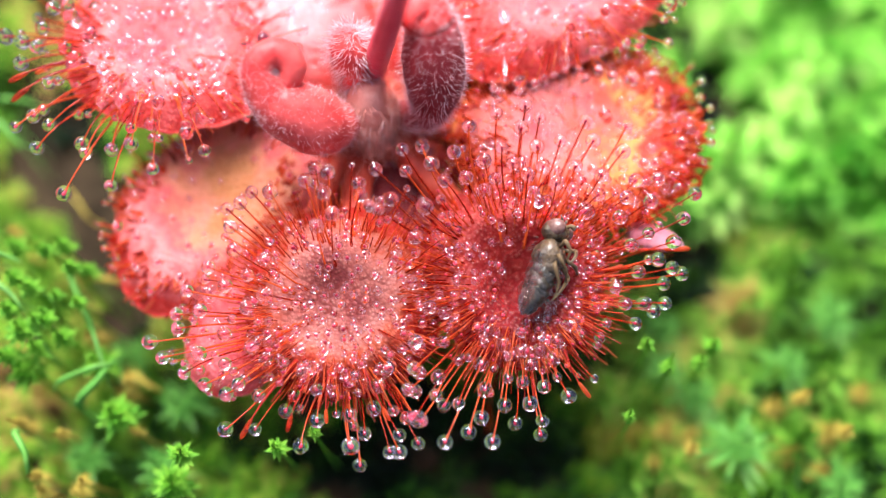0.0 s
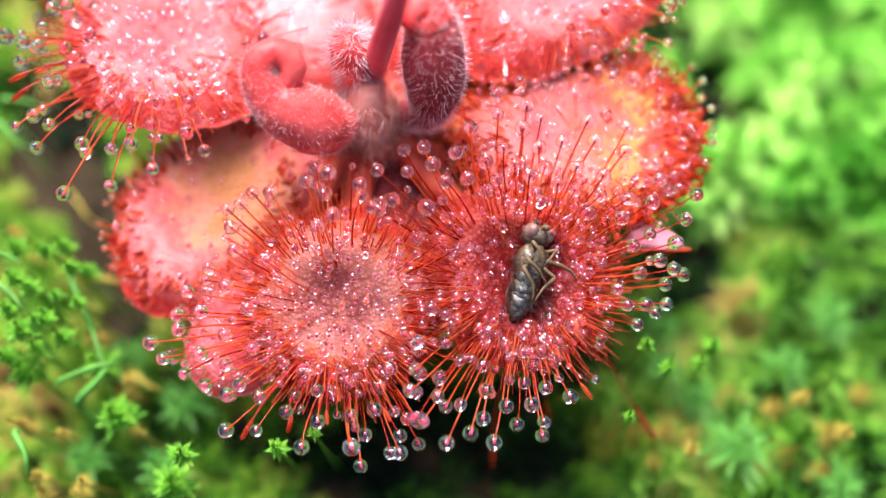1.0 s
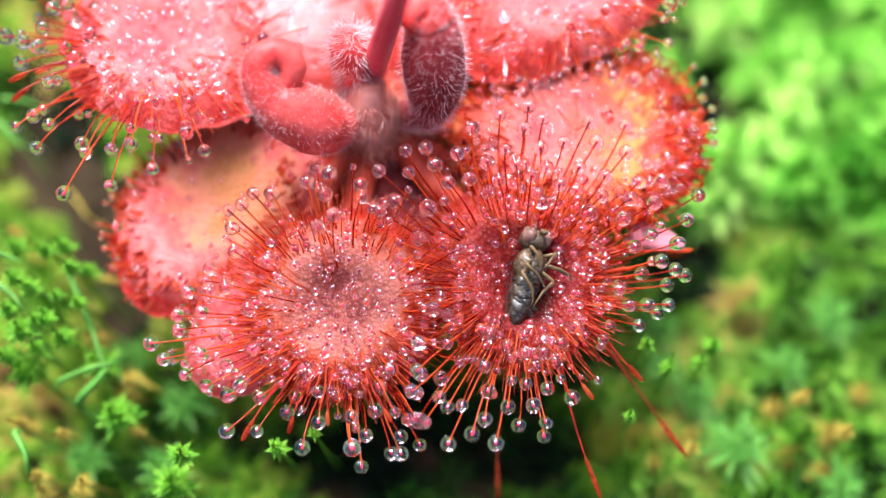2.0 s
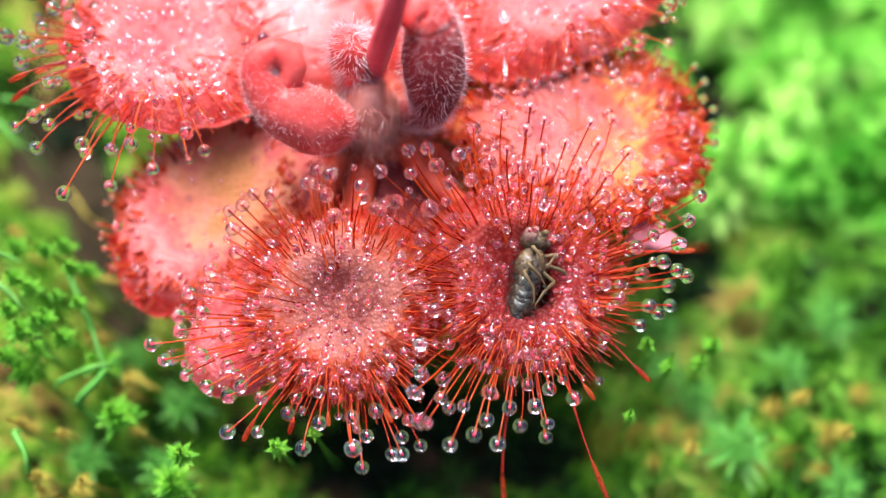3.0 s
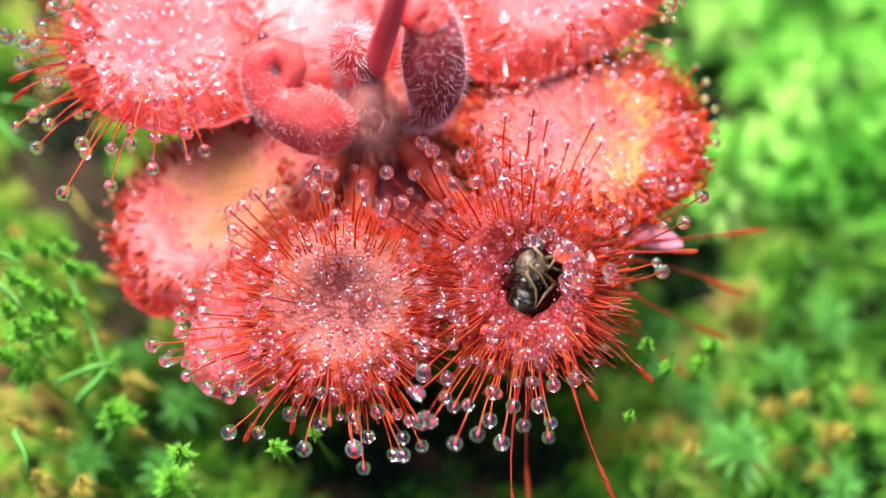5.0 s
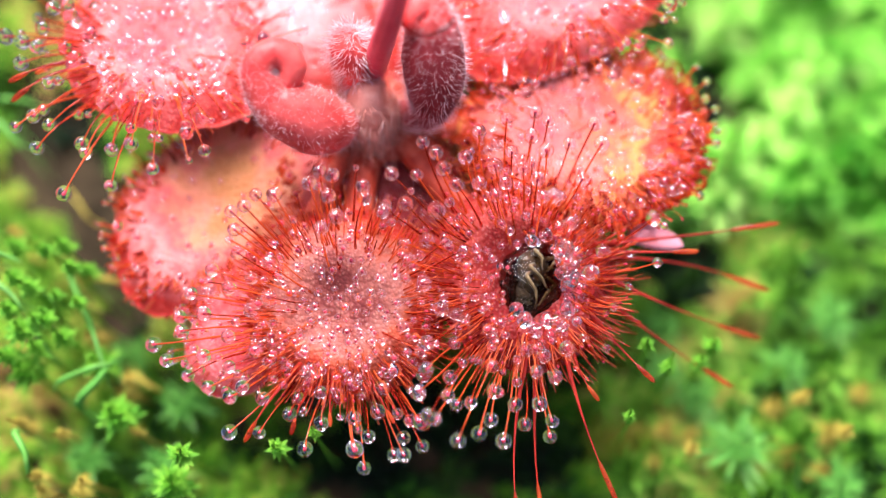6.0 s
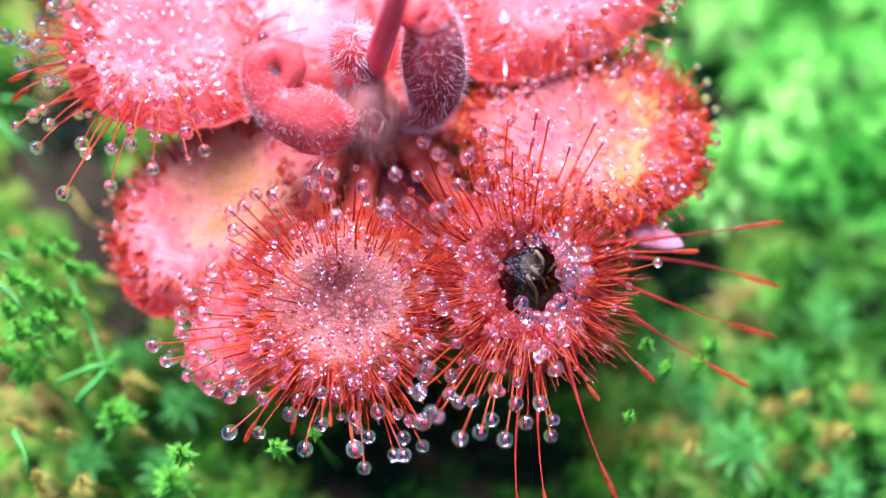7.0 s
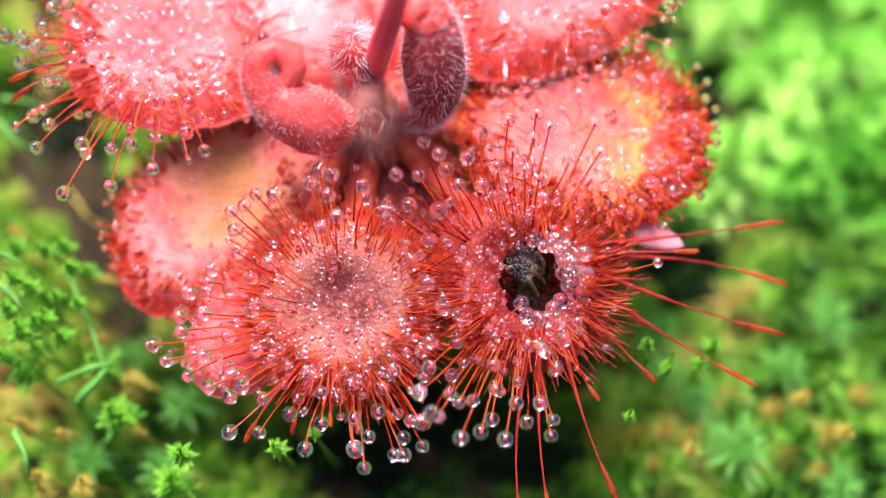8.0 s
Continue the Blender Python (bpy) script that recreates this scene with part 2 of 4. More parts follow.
def ground():
    n, half = 100, 40.0
    verts, faces = [], []
    for j in range(n + 1):
        for i in range(n + 1):
            s, t = 2 * i / n - 1, 2 * j / n - 1
            x, y = half * s, half * t
            verts.append((x, y, 0.6 * noise.noise(Vector((x * 0.3, y * 0.3, 0))) + 0.3 * noise.noise(Vector((x, y, 4)))))
    for j in range(n):
        for i in range(n):
            a = j * (n + 1) + i
            faces.append((a, a + 1, a + n + 2, a + n + 1))
    ob = new("ground", mesh_of("ground", verts, faces, SOIL))
    ob.location = BED
    tagged(ob, "dark wet peat soil under the moss", "ground", kind="structure")


def shoot(rng, leaves, height, radius, width):
    """A moss shoot: a thin stem with pointed, keeled leaves in a spiral, splayed to a star at the top."""
    verts, faces = [], []
    lean = rng.normal(0, 0.12, 2)
    sv, sf = tube([(lean[0] * height * s, lean[1] * height * s, height * s) for s in (0, 1.3, 1)], [0.05, 0.05, 0.03], 3)
    verts, faces = [tuple(v) for v in sv], list(sf)
    for i in range(leaves):
        s = i / (leaves - 1)
        a = i * 2.4 + rng.normal(0, 0.15)
        z = height * (0.25 + 0.75 * s)
        L = radius * (1.0 - 0.55 * s) * rng.uniform(0.8, 1.15)
        e = 0.15 + 1.15 * s * s
        c, sn = math.cos(a), math.sin(a)
        px_, py_ = lean[0] * z, lean[1] * z
        w = width * L

        def p(d, side, zz):
            return (px_ + c * d - sn * side, py_ + sn * d + c * side, z + zz)
        ce, se = math.cos(e), math.sin(e)
        o = len(verts)
        verts += [p(0.0, 0, 0), p(L * 0.45 * ce, w, L * 0.45 * se + 0.15 * w), p(L * 0.5 * ce, 0, L * 0.45 * se - 0.25 * w), p(L * 0.45 * ce, -w, L * 0.45 * se + 0.15 * w),
                  p(L * ce * 1.02, 0, L * se * 0.9 - 0.12 * L)]
        faces += [(o, o + 2, o + 1), (o, o + 3, o + 2), (o + 1, o + 2, o + 4), (o + 2, o + 3, o + 4)]
    return np.array(verts, float), faces


def moss_carpet(name, material, label, spots, sizes, seed, leaves=26, width=0.2, tall=1.0):
    """One carpet of many shoots; spots: (x, y) list."""
    rng = np.random.default_rng(seed)
    kinds = [shoot(rng, leaves, 1.6 * tall * rng.uniform(0.7, 1.1), 1.0, width) for _ in range(6)]
    V, F, o = [], [], 0
    for x, y in spots:
        v, f = kinds[rng.integers(6)]
        s = sizes[0] + (sizes[1] - sizes[0]) * rng.uniform() ** 1.6 * (0.6 + 0.6 * noise.noise(Vector((x * 0.4, y * 0.4, 8))) + 0.4 * rng.uniform())
        a = rng.uniform(0, 6.28)
        c, sn = math.cos(a) * s, math.sin(a) * s
        q = np.empty_like(v)
        tx, ty = rng.normal(0, 0.22, 2)
        q[:, 0] = x + v[:, 0] * c - v[:, 1] * sn + tx * v[:, 2] * s
        q[:, 1] = y + v[:, 0] * sn + v[:, 1] * c + ty * v[:, 2] * s
        base = 0.6 * noise.noise(Vector((x * 0.3, y * 0.3, 0))) + 0.3 * noise.noise(Vector((x, y, 4)))
        q[:, 2] = base - 0.1 + v[:, 2] * s
        V.append(q)
        F += [tuple(i + o for i in face) for face in f]
        o += len(v)
    me = mesh_of(name, [tuple(p) for p in np.concatenate(V).tolist()], F, material)
    ob = new(name, me)
    ob.location = BED
    return tagged(ob, label, "moss", kind="stuff")


def scatter(rng, step, inside):
    out = []
    y = -15.0
    while y < 21:
        x = -24.0
        while x < 24:
            qx, qy = x + rng.uniform(-0.5, 0.5) * step, y + rng.uniform(-0.5, 0.5) * step
            if inside(qx, qy):
                out.append((qx, qy))
            x += step
        y += step
    return out


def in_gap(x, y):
    """Narrow patches between the rosette and the lime-green cushion; dark moss paints their shade."""
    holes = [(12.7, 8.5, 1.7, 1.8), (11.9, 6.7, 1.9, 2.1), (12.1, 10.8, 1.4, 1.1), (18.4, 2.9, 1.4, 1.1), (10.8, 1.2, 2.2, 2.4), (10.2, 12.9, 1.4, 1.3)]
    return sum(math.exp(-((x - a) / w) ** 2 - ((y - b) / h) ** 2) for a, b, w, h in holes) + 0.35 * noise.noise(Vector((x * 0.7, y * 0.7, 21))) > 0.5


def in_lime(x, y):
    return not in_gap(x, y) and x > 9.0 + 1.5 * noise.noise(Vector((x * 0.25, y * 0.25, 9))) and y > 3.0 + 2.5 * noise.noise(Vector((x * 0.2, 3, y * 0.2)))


def in_shade(x, y):
    """Where shade in front of the rosette and beside its leaves is coloured into the moss."""
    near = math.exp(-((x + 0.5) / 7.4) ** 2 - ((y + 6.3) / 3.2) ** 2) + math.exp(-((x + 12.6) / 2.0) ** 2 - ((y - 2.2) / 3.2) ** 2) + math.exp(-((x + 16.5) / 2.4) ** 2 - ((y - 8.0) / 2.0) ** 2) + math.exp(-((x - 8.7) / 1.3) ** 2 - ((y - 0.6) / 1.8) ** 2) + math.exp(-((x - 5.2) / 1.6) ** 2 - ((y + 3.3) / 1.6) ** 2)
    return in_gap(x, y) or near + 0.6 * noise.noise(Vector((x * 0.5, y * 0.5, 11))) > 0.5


def in_pale(x, y):
    return not in_lime(x, y) and not in_shade(x, y) and x > 7.0 + 2 * noise.noise(Vector((x * 0.3, y * 0.3, 6)))


def in_olive(x, y):
    return not in_lime(x, y) and not in_shade(x, y) and x < -4.5 + 3 * noise.noise(Vector((x * 0.2, y * 0.2, 2)))


def covered(x, y):
    return (x + 2.5) ** 2 / 42 + (y - 5.5) ** 2 / 42 < 1


def bare(x, y):
    """Bare brown peat beside the lowest leaf, and gaps in the moss."""
    spots = [(-15.7, 5.1, 2.6, 2.2), (-14.9, 1.9, 2.0, 2.0), (-13.5, -1.4, 1.8, 1.8), (-18.4, 6.4, 2.0, 1.6)]
    if sum(math.exp(-((x - a) / w) ** 2 - ((y - b) / h) ** 2) for a, b, w, h in spots) + 0.5 * noise.noise(Vector((x * 0.8, y * 0.8, 33))) > 0.55:
        return True
    if in_gap(x, y):
        return noise.noise(Vector((x * 0.9, y * 0.9, 15))) > 0.0
    if in_lime(x, y):
        return noise.noise(Vector((x * 0.5 + 7, y * 0.5, 5))) > 0.5
    return noise.noise(Vector((x * 0.35 + 7, y * 0.35, 5))) > 0.36


def moss():
    rng = np.random.default_rng(5)
    moss_carpet("lime_moss", LIME, "pale lime-green cushion moss growing beside the sundew", scatter(rng, 1.0, lambda x, y: in_lime(x, y) and not bare(x, y)), (1.0, 2.6), 1, 40, 0.2, 1.0)
    moss_carpet("shade_moss", SHADEMOSS, "moss coloured dark for the shade of the sundew",
                scatter(rng, 0.8, lambda x, y: in_shade(x, y) and not in_lime(x, y) and not bare(x, y)), (0.5, 1.5), 6, 40, 0.11, 0.9)
    moss_carpet("pale_moss", PALE, "pale feathery green moss with brown withered tips",
                scatter(rng, 0.8, lambda x, y: in_pale(x, y) and not bare(x, y)), (0.6, 2.1), 4, 44, 0.1, 0.9)
    moss_carpet("green_moss", GREEN, "feathery dark green and yellowing moss on wet peat",
                scatter(rng, 0.8, lambda x, y: not in_lime(x, y) and not in_pale(x, y) and not in_olive(x, y) and not in_shade(x, y) and not covered(x, y) and not bare(x, y)), (0.6, 1.7), 2, 40, 0.11, 0.9)
    moss_carpet("olive_moss", OLIVE, "olive-green moss with yellow tips on wet peat",
                scatter(rng, 0.75, lambda x, y: in_olive(x, y) and not covered(x, y) and not bare(x, y)), (0.5, 1.6), 3, 40, 0.11, 0.9)


ground()
moss()


def moss_plant(x, y, z, size, tall, seed, name="moss_shoot", material=BRIGHT, label="fresh green moss shoot with a pointed leaf star", slim=0.2):
    """A single upright shoot with a star of leaves."""
    rng = np.random.default_rng(seed)
    root = new(name)
    z += 3.8
    root.location = (x * MM, y * MM, -3.8 * MM)
    v, f = tube(smooth_path([(0.3, 0.2, 0), (0.15, 0.0, z * 0.5), (0, 0, z)], 6), [0.06] * 7, 5)
    part("stem", mesh_of("stem", v, f, material), root)
    w, g = shoot(rng, 46, tall * 1.3, size, slim)
    part("leaf_star", mesh_of("leaf_star", [tuple(p) for p in w.tolist()], g, material), root, at(0, 0, z - tall * 1.3))
    tagged(root, label, "moss", "moss shoots round the sundew")


for k, (place, size, tall) in enumerate([
        ((-14.64, 0.67, 5.20), 0.42, 0.8), ((-13.69, -0.00, 5.00), 0.42, 0.7), ((-13.46, -1.18, 4.60), 0.4, 0.7), ((-15.47, -2.33, 4.60), 0.7, 0.8), ((-9.38, -6.81, 4.40), 0.62, 0.7),
        ((-5.83, -6.61, 4.80), 0.5, 0.9), ((-4.55, -6.15, 4.60), 0.32, 0.6), ((7.49, -2.81, 4.40), 0.4, 0.7), ((6.69, -5.53, 4.40), 0.3, 0.7), ((9.46, -3.34, 3.60), 0.45, 0.6),
        ((-14.31, -0.96, 4.60), 0.35, 0.6), ((-16.02, -1.42, 4.40), 0.55, 0.7), ((-14.93, -1.85, 4.40), 0.5, 0.7),
        ((-15.92, -0.24, 4.80), 0.5, 1.0), ((-15.18, -0.74, 5.00), 0.5, 1.0), ((-14.62, -1.65, 4.80), 0.5, 1.0), ((-14.25, 1.06, 4.40), 0.5, 1.0), ((-14.98, -2.90, 4.20), 0.6, 1.0),
        ((-14.00, -2.43, 4.20), 0.55, 1.0), ((-16.17, 1.04, 4.20), 0.55, 1.0), ((-13.46, 0.33, 3.80), 0.5, 1.0), ((-15.92, -3.07, 4.20), 0.6, 1.0), ((10.05, -2.59, 4.00), 0.5, 1.0), ((8.19, -3.70, 4.20), 0.4, 0.9),
        ((-15.47, -3.50, 3.40), 0.9, 0.9), ((-12.10, -5.01, 2.60), 1.0, 1.0), ((-9.93, -7.51, 2.60), 1.0, 1.0), ((-13.03, -3.07, 2.60), 0.9, 0.9)]):
    moss_plant(*place, size, tall, 40 + k)
for k, (place, size, tall) in enumerate([
        ((-15.85, -5.22, 2.40), 0.6, 0.7), ((-14.95, -7.17, 2.40), 0.6, 0.7), ((-14.25, -5.56, 2.20), 0.5, 0.6), ((-12.01, -3.67, 2.20), 0.6, 0.6), ((-13.47, -1.86, 2.20), 0.7, 0.7), ((-11.47, -5.52, 2.00), 0.5, 0.6),
        ((-13.28, -7.37, 2.40), 0.5, 0.6), ((9.32, -6.19, 2.20), 0.6, 0.6), ((13.54, -4.23, 2.00), 0.7, 0.6), ((15.10, -5.52, 2.00), 0.7, 0.6), ((-16.87, 2.38, 2.60), 0.6, 0.6),
        ((8.88, -4.92, -0.60), 1.0, 0.9), ((9.94, -5.16, -0.40), 0.7, 0.9), ((8.49, -6.28, -0.60), 0.8, 0.9), ((13.83, -5.73, -0.80), 1.1, 0.9), ((15.58, -4.99, -0.80), 1.0, 0.9),
        ((13.43, -4.08, -0.80), 0.9, 0.9), ((14.86, -6.51, -0.80), 1.0, 0.9), ((17.01, -3.35, -0.80), 0.9, 0.9), ((-15.86, -5.18, 1.60), 0.7, 0.9), ((-15.11, -7.59, 1.60), 0.7, 0.9),
        ((-16.60, -2.76, 1.40), 0.7, 0.9), ((-13.84, -7.69, 1.40), 0.7, 0.9), ((-12.40, -3.58, 0.20), 0.8, 0.9), ((-13.62, -1.28, 0.20), 0.8, 0.9)]):
    moss_plant(*place, size * 0.75, tall * 1.4, 60 + k, "withered_moss_shoot", STRAW, "withered straw-brown moss shoot", 0.09)


for k, (place, size, tall) in enumerate([
        ((11.35, -5.55, 0.20), 2.0, 1.4), ((14.00, -2.37, -0.60), 1.5, 1.2), ((-9.98, -3.92, 0.20), 1.5, 1.2), ((8.88, -0.57, -0.60), 1.3, 1.2),
        ((-12.69, -2.22, 0.40), 1.4, 1.2), ((10.22, -3.35, -0.80), 1.5, 1.2), ((16.04, -0.33, -0.60), 1.6, 1.2), ((-10.99, -6.72, 0.40), 1.4, 1.2),
        ((-13.70, -6.11, 0.60), 1.3, 1.2), ((8.93, -2.34, -0.20), 1.2, 1.2), ((15.65, -7.24, -0.40), 1.6, 1.2)]):
    moss_plant(*place, size, tall, 90 + k, "feather_moss_shoot", FEATHER, "pale feathery moss shoot spreading in a star", 0.07)


def fallen_stem(points, r, label):
    rows = smooth_path(points, 16)
    v, f = tube([q - rows[0] for q in rows], [r * (1 - 0.6 * i / 16) for i in range(17)], 7)
    ob = new("fallen_stem", mesh_of("fallen_stem", v, f, STRAW))
    ob.location = Vector([c * MM for c in rows[0]]) + BED * 0.7
    tagged(ob, label, "stem", "dead stems lying on the moss")


fallen_stem([(-14.62, -0.28, 3.60), (-13.37, -0.31, 3.90), (-12.81, -0.34, 3.60), (-12.00, -0.29, 2.40)], 0.13, "pale dry grass stem lying on the moss")
fallen_stem([(-15.76, 4.23, 2.20), (-14.97, 3.22, 2.60), (-14.59, 2.74, 2.60), (-13.84, 2.49, 2.00)], 0.07, "thin brown dry stem curving over the moss")
fallen_stem([(-17.15, 1.09, 2.60), (-16.51, 0.86, 2.80), (-16.16, 0.78, 2.50)], 0.1, "short pale dry stem on the moss")
fallen_stem([(-12.63, -3.25, 2.00), (-11.76, -4.16, 2.60), (-11.20, -4.39, 2.20)], 0.16, "short brown dry stem on the moss")


def grass_blade(points, width):
    """A narrow keeled blade tapering to its tip, rooted in the moss."""
    root = Vector(points[0])
    rows = smooth_path([(root.x + 0.1, root.y + 0.2, -3.6), *points], 14)
    verts, faces = [], []
    for i, p in enumerate(rows):
        q = Vector(p) - Vector(rows[0])
        d = Vector(rows[min(i + 1, 14)]) - Vector(rows[max(i - 1, 0)])
        side = d.cross(Vector((0.2, 0.1, 1))).normalized() * width * (1 - (i / 14) ** 3 * 0.92)
        verts += [q + side, q + Vector((0, 0, -0.3 * width)), q - side, q + Vector((0, 0, 0.06))]
    for i in range(14):
        for k in range(4):
            faces.append((4 * i + k, 4 * i + (k + 1) % 4, 4 * i + 4 + (k + 1) % 4, 4 * i + 4 + k))
    ob = new("grass_blade", mesh_of("grass_blade", verts, faces, FEATHER))
    ob.location = Vector(rows[0]) * MM
    tagged(ob, "narrow pale green grass blade rising from the moss", "grass", "grass blades in the moss")


for points, width in [
        ([(-16.71, 0.59, 4.20), (-16.00, 0.36, 4.60), (-15.59, 0.21, 4.40)], 0.11),
        ([(-16.81, -0.28, 3.60), (-15.94, -0.92, 4.20), (-15.42, -1.55, 4.00)], 0.12),
        ([(-14.68, 0.96, 2.00), (-13.20, -1.82, 3.20), (-12.48, -4.06, 2.20)], 0.16),
        ([(-13.67, -4.66, 2.00), (-12.74, -3.82, 3.00), (-12.41, -2.79, 2.20)], 0.20),
        ([(-14.69, -4.01, 2.00), (-13.30, -3.50, 3.00), (-12.07, -3.07, 2.60)], 0.14),
        ([(-15.76, -5.60, 2.40), (-15.06, -6.69, 3.20), (-15.12, -7.47, 2.40)], 0.16),
        ([(-15.42, -1.42, 3.00), (-14.90, -2.48, 3.60), (-14.27, -3.29, 2.60)], 0.13),
        ([(-17.71, 6.71, 3.00), (-16.78, 5.65, 3.40), (-16.37, 5.73, 2.60)], 0.14),
        ([(-17.97, 7.66, 2.60), (-16.72, 7.49, 3.20), (-15.87, 7.33, 2.60)], 0.12)]:
    grass_blade(points, width)


# ---- the sundew ----
def edge(a, b, th, seed, wave=0.07):
    """Radius of a blade's outline in the direction th from its middle; it narrows into the petiole at the back."""
    r = a * b / math.hypot(b * math.cos(th), a * math.sin(th))
    r *= 1 + 0.3 * ((1 - math.cos(th)) / 2) ** 4
    slow = noise.noise(Vector((math.cos(th) * 1.6 + seed * 3.1, math.sin(th) * 1.6, seed)))
    fine = noise.noise(Vector((math.cos(th) * 7 + seed, math.sin(th) * 7, seed * 5)))
    return r * (1 + wave * slow + 0.035 * fine)


def relief(rho, th, seed, dish, droop):
    """Height of a blade over its plane."""
    bumps = 0.16 * noise.noise(Vector((rho * math.cos(th) * 3 + seed, rho * math.sin(th) * 3, seed * 2)))
    return -dish * math.exp(-(rho / 0.42) ** 2) - droop * max(0, rho - 0.5) ** 2 * 7 + bumps * min(1, rho * 3)


def blade(a, b, seed, dish, droop, material, thick=0.45):
    rings, segs = 26, 84
    verts, faces = [], []
    for layer in (0, 1):
        verts.append((0, 0, relief(0, 0, seed, dish, droop) - layer * thick))
        for i in range(1, rings + 1):
            rho = i / rings
            for k in range(segs):
                th = 2 * math.pi * k / segs
                r = edge(a, b, th, seed) * rho
                z = relief(rho, th, seed, dish, droop) - layer * thick * math.sqrt(max(0.0, 1 - rho ** 4))
                verts.append((r * math.cos(th), r * math.sin(th), z - (0.04 if layer and i == rings else 0)))
    per = 1 + rings * segs
    for layer in (0, 1):
        o = layer * per
        for k in range(segs):
            k2 = (k + 1) % segs
            tri = (o, o + 1 + k, o + 1 + k2)
            faces.append(tri if not layer else tri[::-1])
            for i in range(rings - 1):
                q = (o + 1 + i * segs + k, o + 1 + (i + 1) * segs + k, o + 1 + (i + 1) * segs + k2, o + 1 + i * segs + k2)
                faces.append(q if not layer else q[::-1])
    e = 1 + (rings - 1) * segs
    for k in range(segs):
        k2 = (k + 1) % segs
        faces.append((e + k2, e + k, per + e + k, per + e + k2)[::-1])
    return mesh_of("blade", verts, faces, material)


DROPS = []
for k, (squash, wob) in enumerate([(1.0, 0.02), (1.06, 0.05), (0.96, 0.04), (1.14, 0.08)]):
    v, f = ball(1, 1, squash, 3, wob, k)
    DROPS.append(mesh_of("dew_drop", v, f, DEW))


def tentacle(leaf, base, az, tip_out, tip_up, drop, rng, thick=1.0, bow=0.25, club=False, core=0.17, hook=0.0):
    """A stalk from base towards az, its gland tip_out away and tip_up above, with a dew drop of that radius."""
    L = math.hypot(tip_out, tip_up)
    side = rng.normal(0, 0.05) * L
    ctrl = (tip_out * 0.5 - tip_up * bow * 0.3, side, tip_up * 0.5 + abs(tip_out) * bow)
    pts, radii = [], []
    r0 = (0.034 + 0.009 * min(L, 3)) * thick
    gl = core * drop if drop else 0.05  # the gland
    tip = Vector((tip_out, 0, tip_up))
    if hook:  # curled up and over, its plane leaning
        lean, turn = rng.uniform(-1.2, 1.2), rng.uniform(2.6, 4.4)
        for k in range(9):
            a = turn * k / 8 - 0.3
            h = hook * (1 - math.cos(a))
            pts.append(Vector((hook * math.sin(a) + 0.25 * hook * k / 8, h * math.sin(lean), h * math.cos(lean) + 0.05)))
            radii.append(r0 * (1 - 0.05 * k))
        tip = pts[-1] + (pts[-1] - pts[-2]).normalized() * gl
        neck = 8
    else:
        last = 0.74 if club else max(0.3, 1 - 1.6 * gl / L)
        for q, w in [(0, 1.0), (0.13, 0.88), (0.35, 0.72), (0.6, 0.58), (0.8, 0.5), (1.0, 0.44)]:
            t = q * last
            pts.append(Vector([2 * t * (1 - t) * ctrl[i] + t * t * (tip_out, 0, tip_up)[i] for i in range(3)]))
            radii.append(r0 * w * (1.9 - 1.1 * q if club else 1.0))
        neck = 5
    d = (tip - pts[-1]).normalized()
    if club:  # a long flat pad
        gl = 0.045 + 0.02 * min(L, 3)
        n, span = pts[-1], (tip - pts[-1]).length
        pts += [n + d * span * 0.12, n + d * span * 0.5, n + d * span * 0.85, tip]
        radii += [gl * 0.7, gl * 1.0, gl * 0.9, gl * 0.3]
    else:
        pts += [tip - d * gl * 0.9, tip - d * gl * 0.3, tip + d * gl * 0.4, tip + d * gl * 0.9, tip + d * gl * 1.1]
        radii += [gl * 0.62, gl * 0.95, gl * 0.95, gl * 0.6, gl * 0.12]
    v, f = tube(pts, radii, 6)
    me = mesh_of("tentacle", v, f, DARKSTALK if club else STALK)
    me.materials.append(STALK if club else GLAND)
    for k in range(neck * 6, len(f)):
        if k != len(f) - 2:
            me.polygons[k].material_index = 1
    ob = part("tentacle", me, leaf, at(*base, Matrix.Rotation(az, 4, "Z")))
    if drop:
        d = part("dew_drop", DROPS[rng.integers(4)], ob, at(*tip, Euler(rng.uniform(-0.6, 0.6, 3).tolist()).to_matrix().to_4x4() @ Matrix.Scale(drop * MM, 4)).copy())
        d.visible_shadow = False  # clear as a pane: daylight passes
    return ob


for d in DROPS:  # unit balls in metres
    d.transform(Matrix.Scale(1 / MM, 4))


BARE = []  # (tentacle, base, azimuth)
FOLDING = []  # (tentacle, base, azimuth, world azimuth, reach, rest elevation)


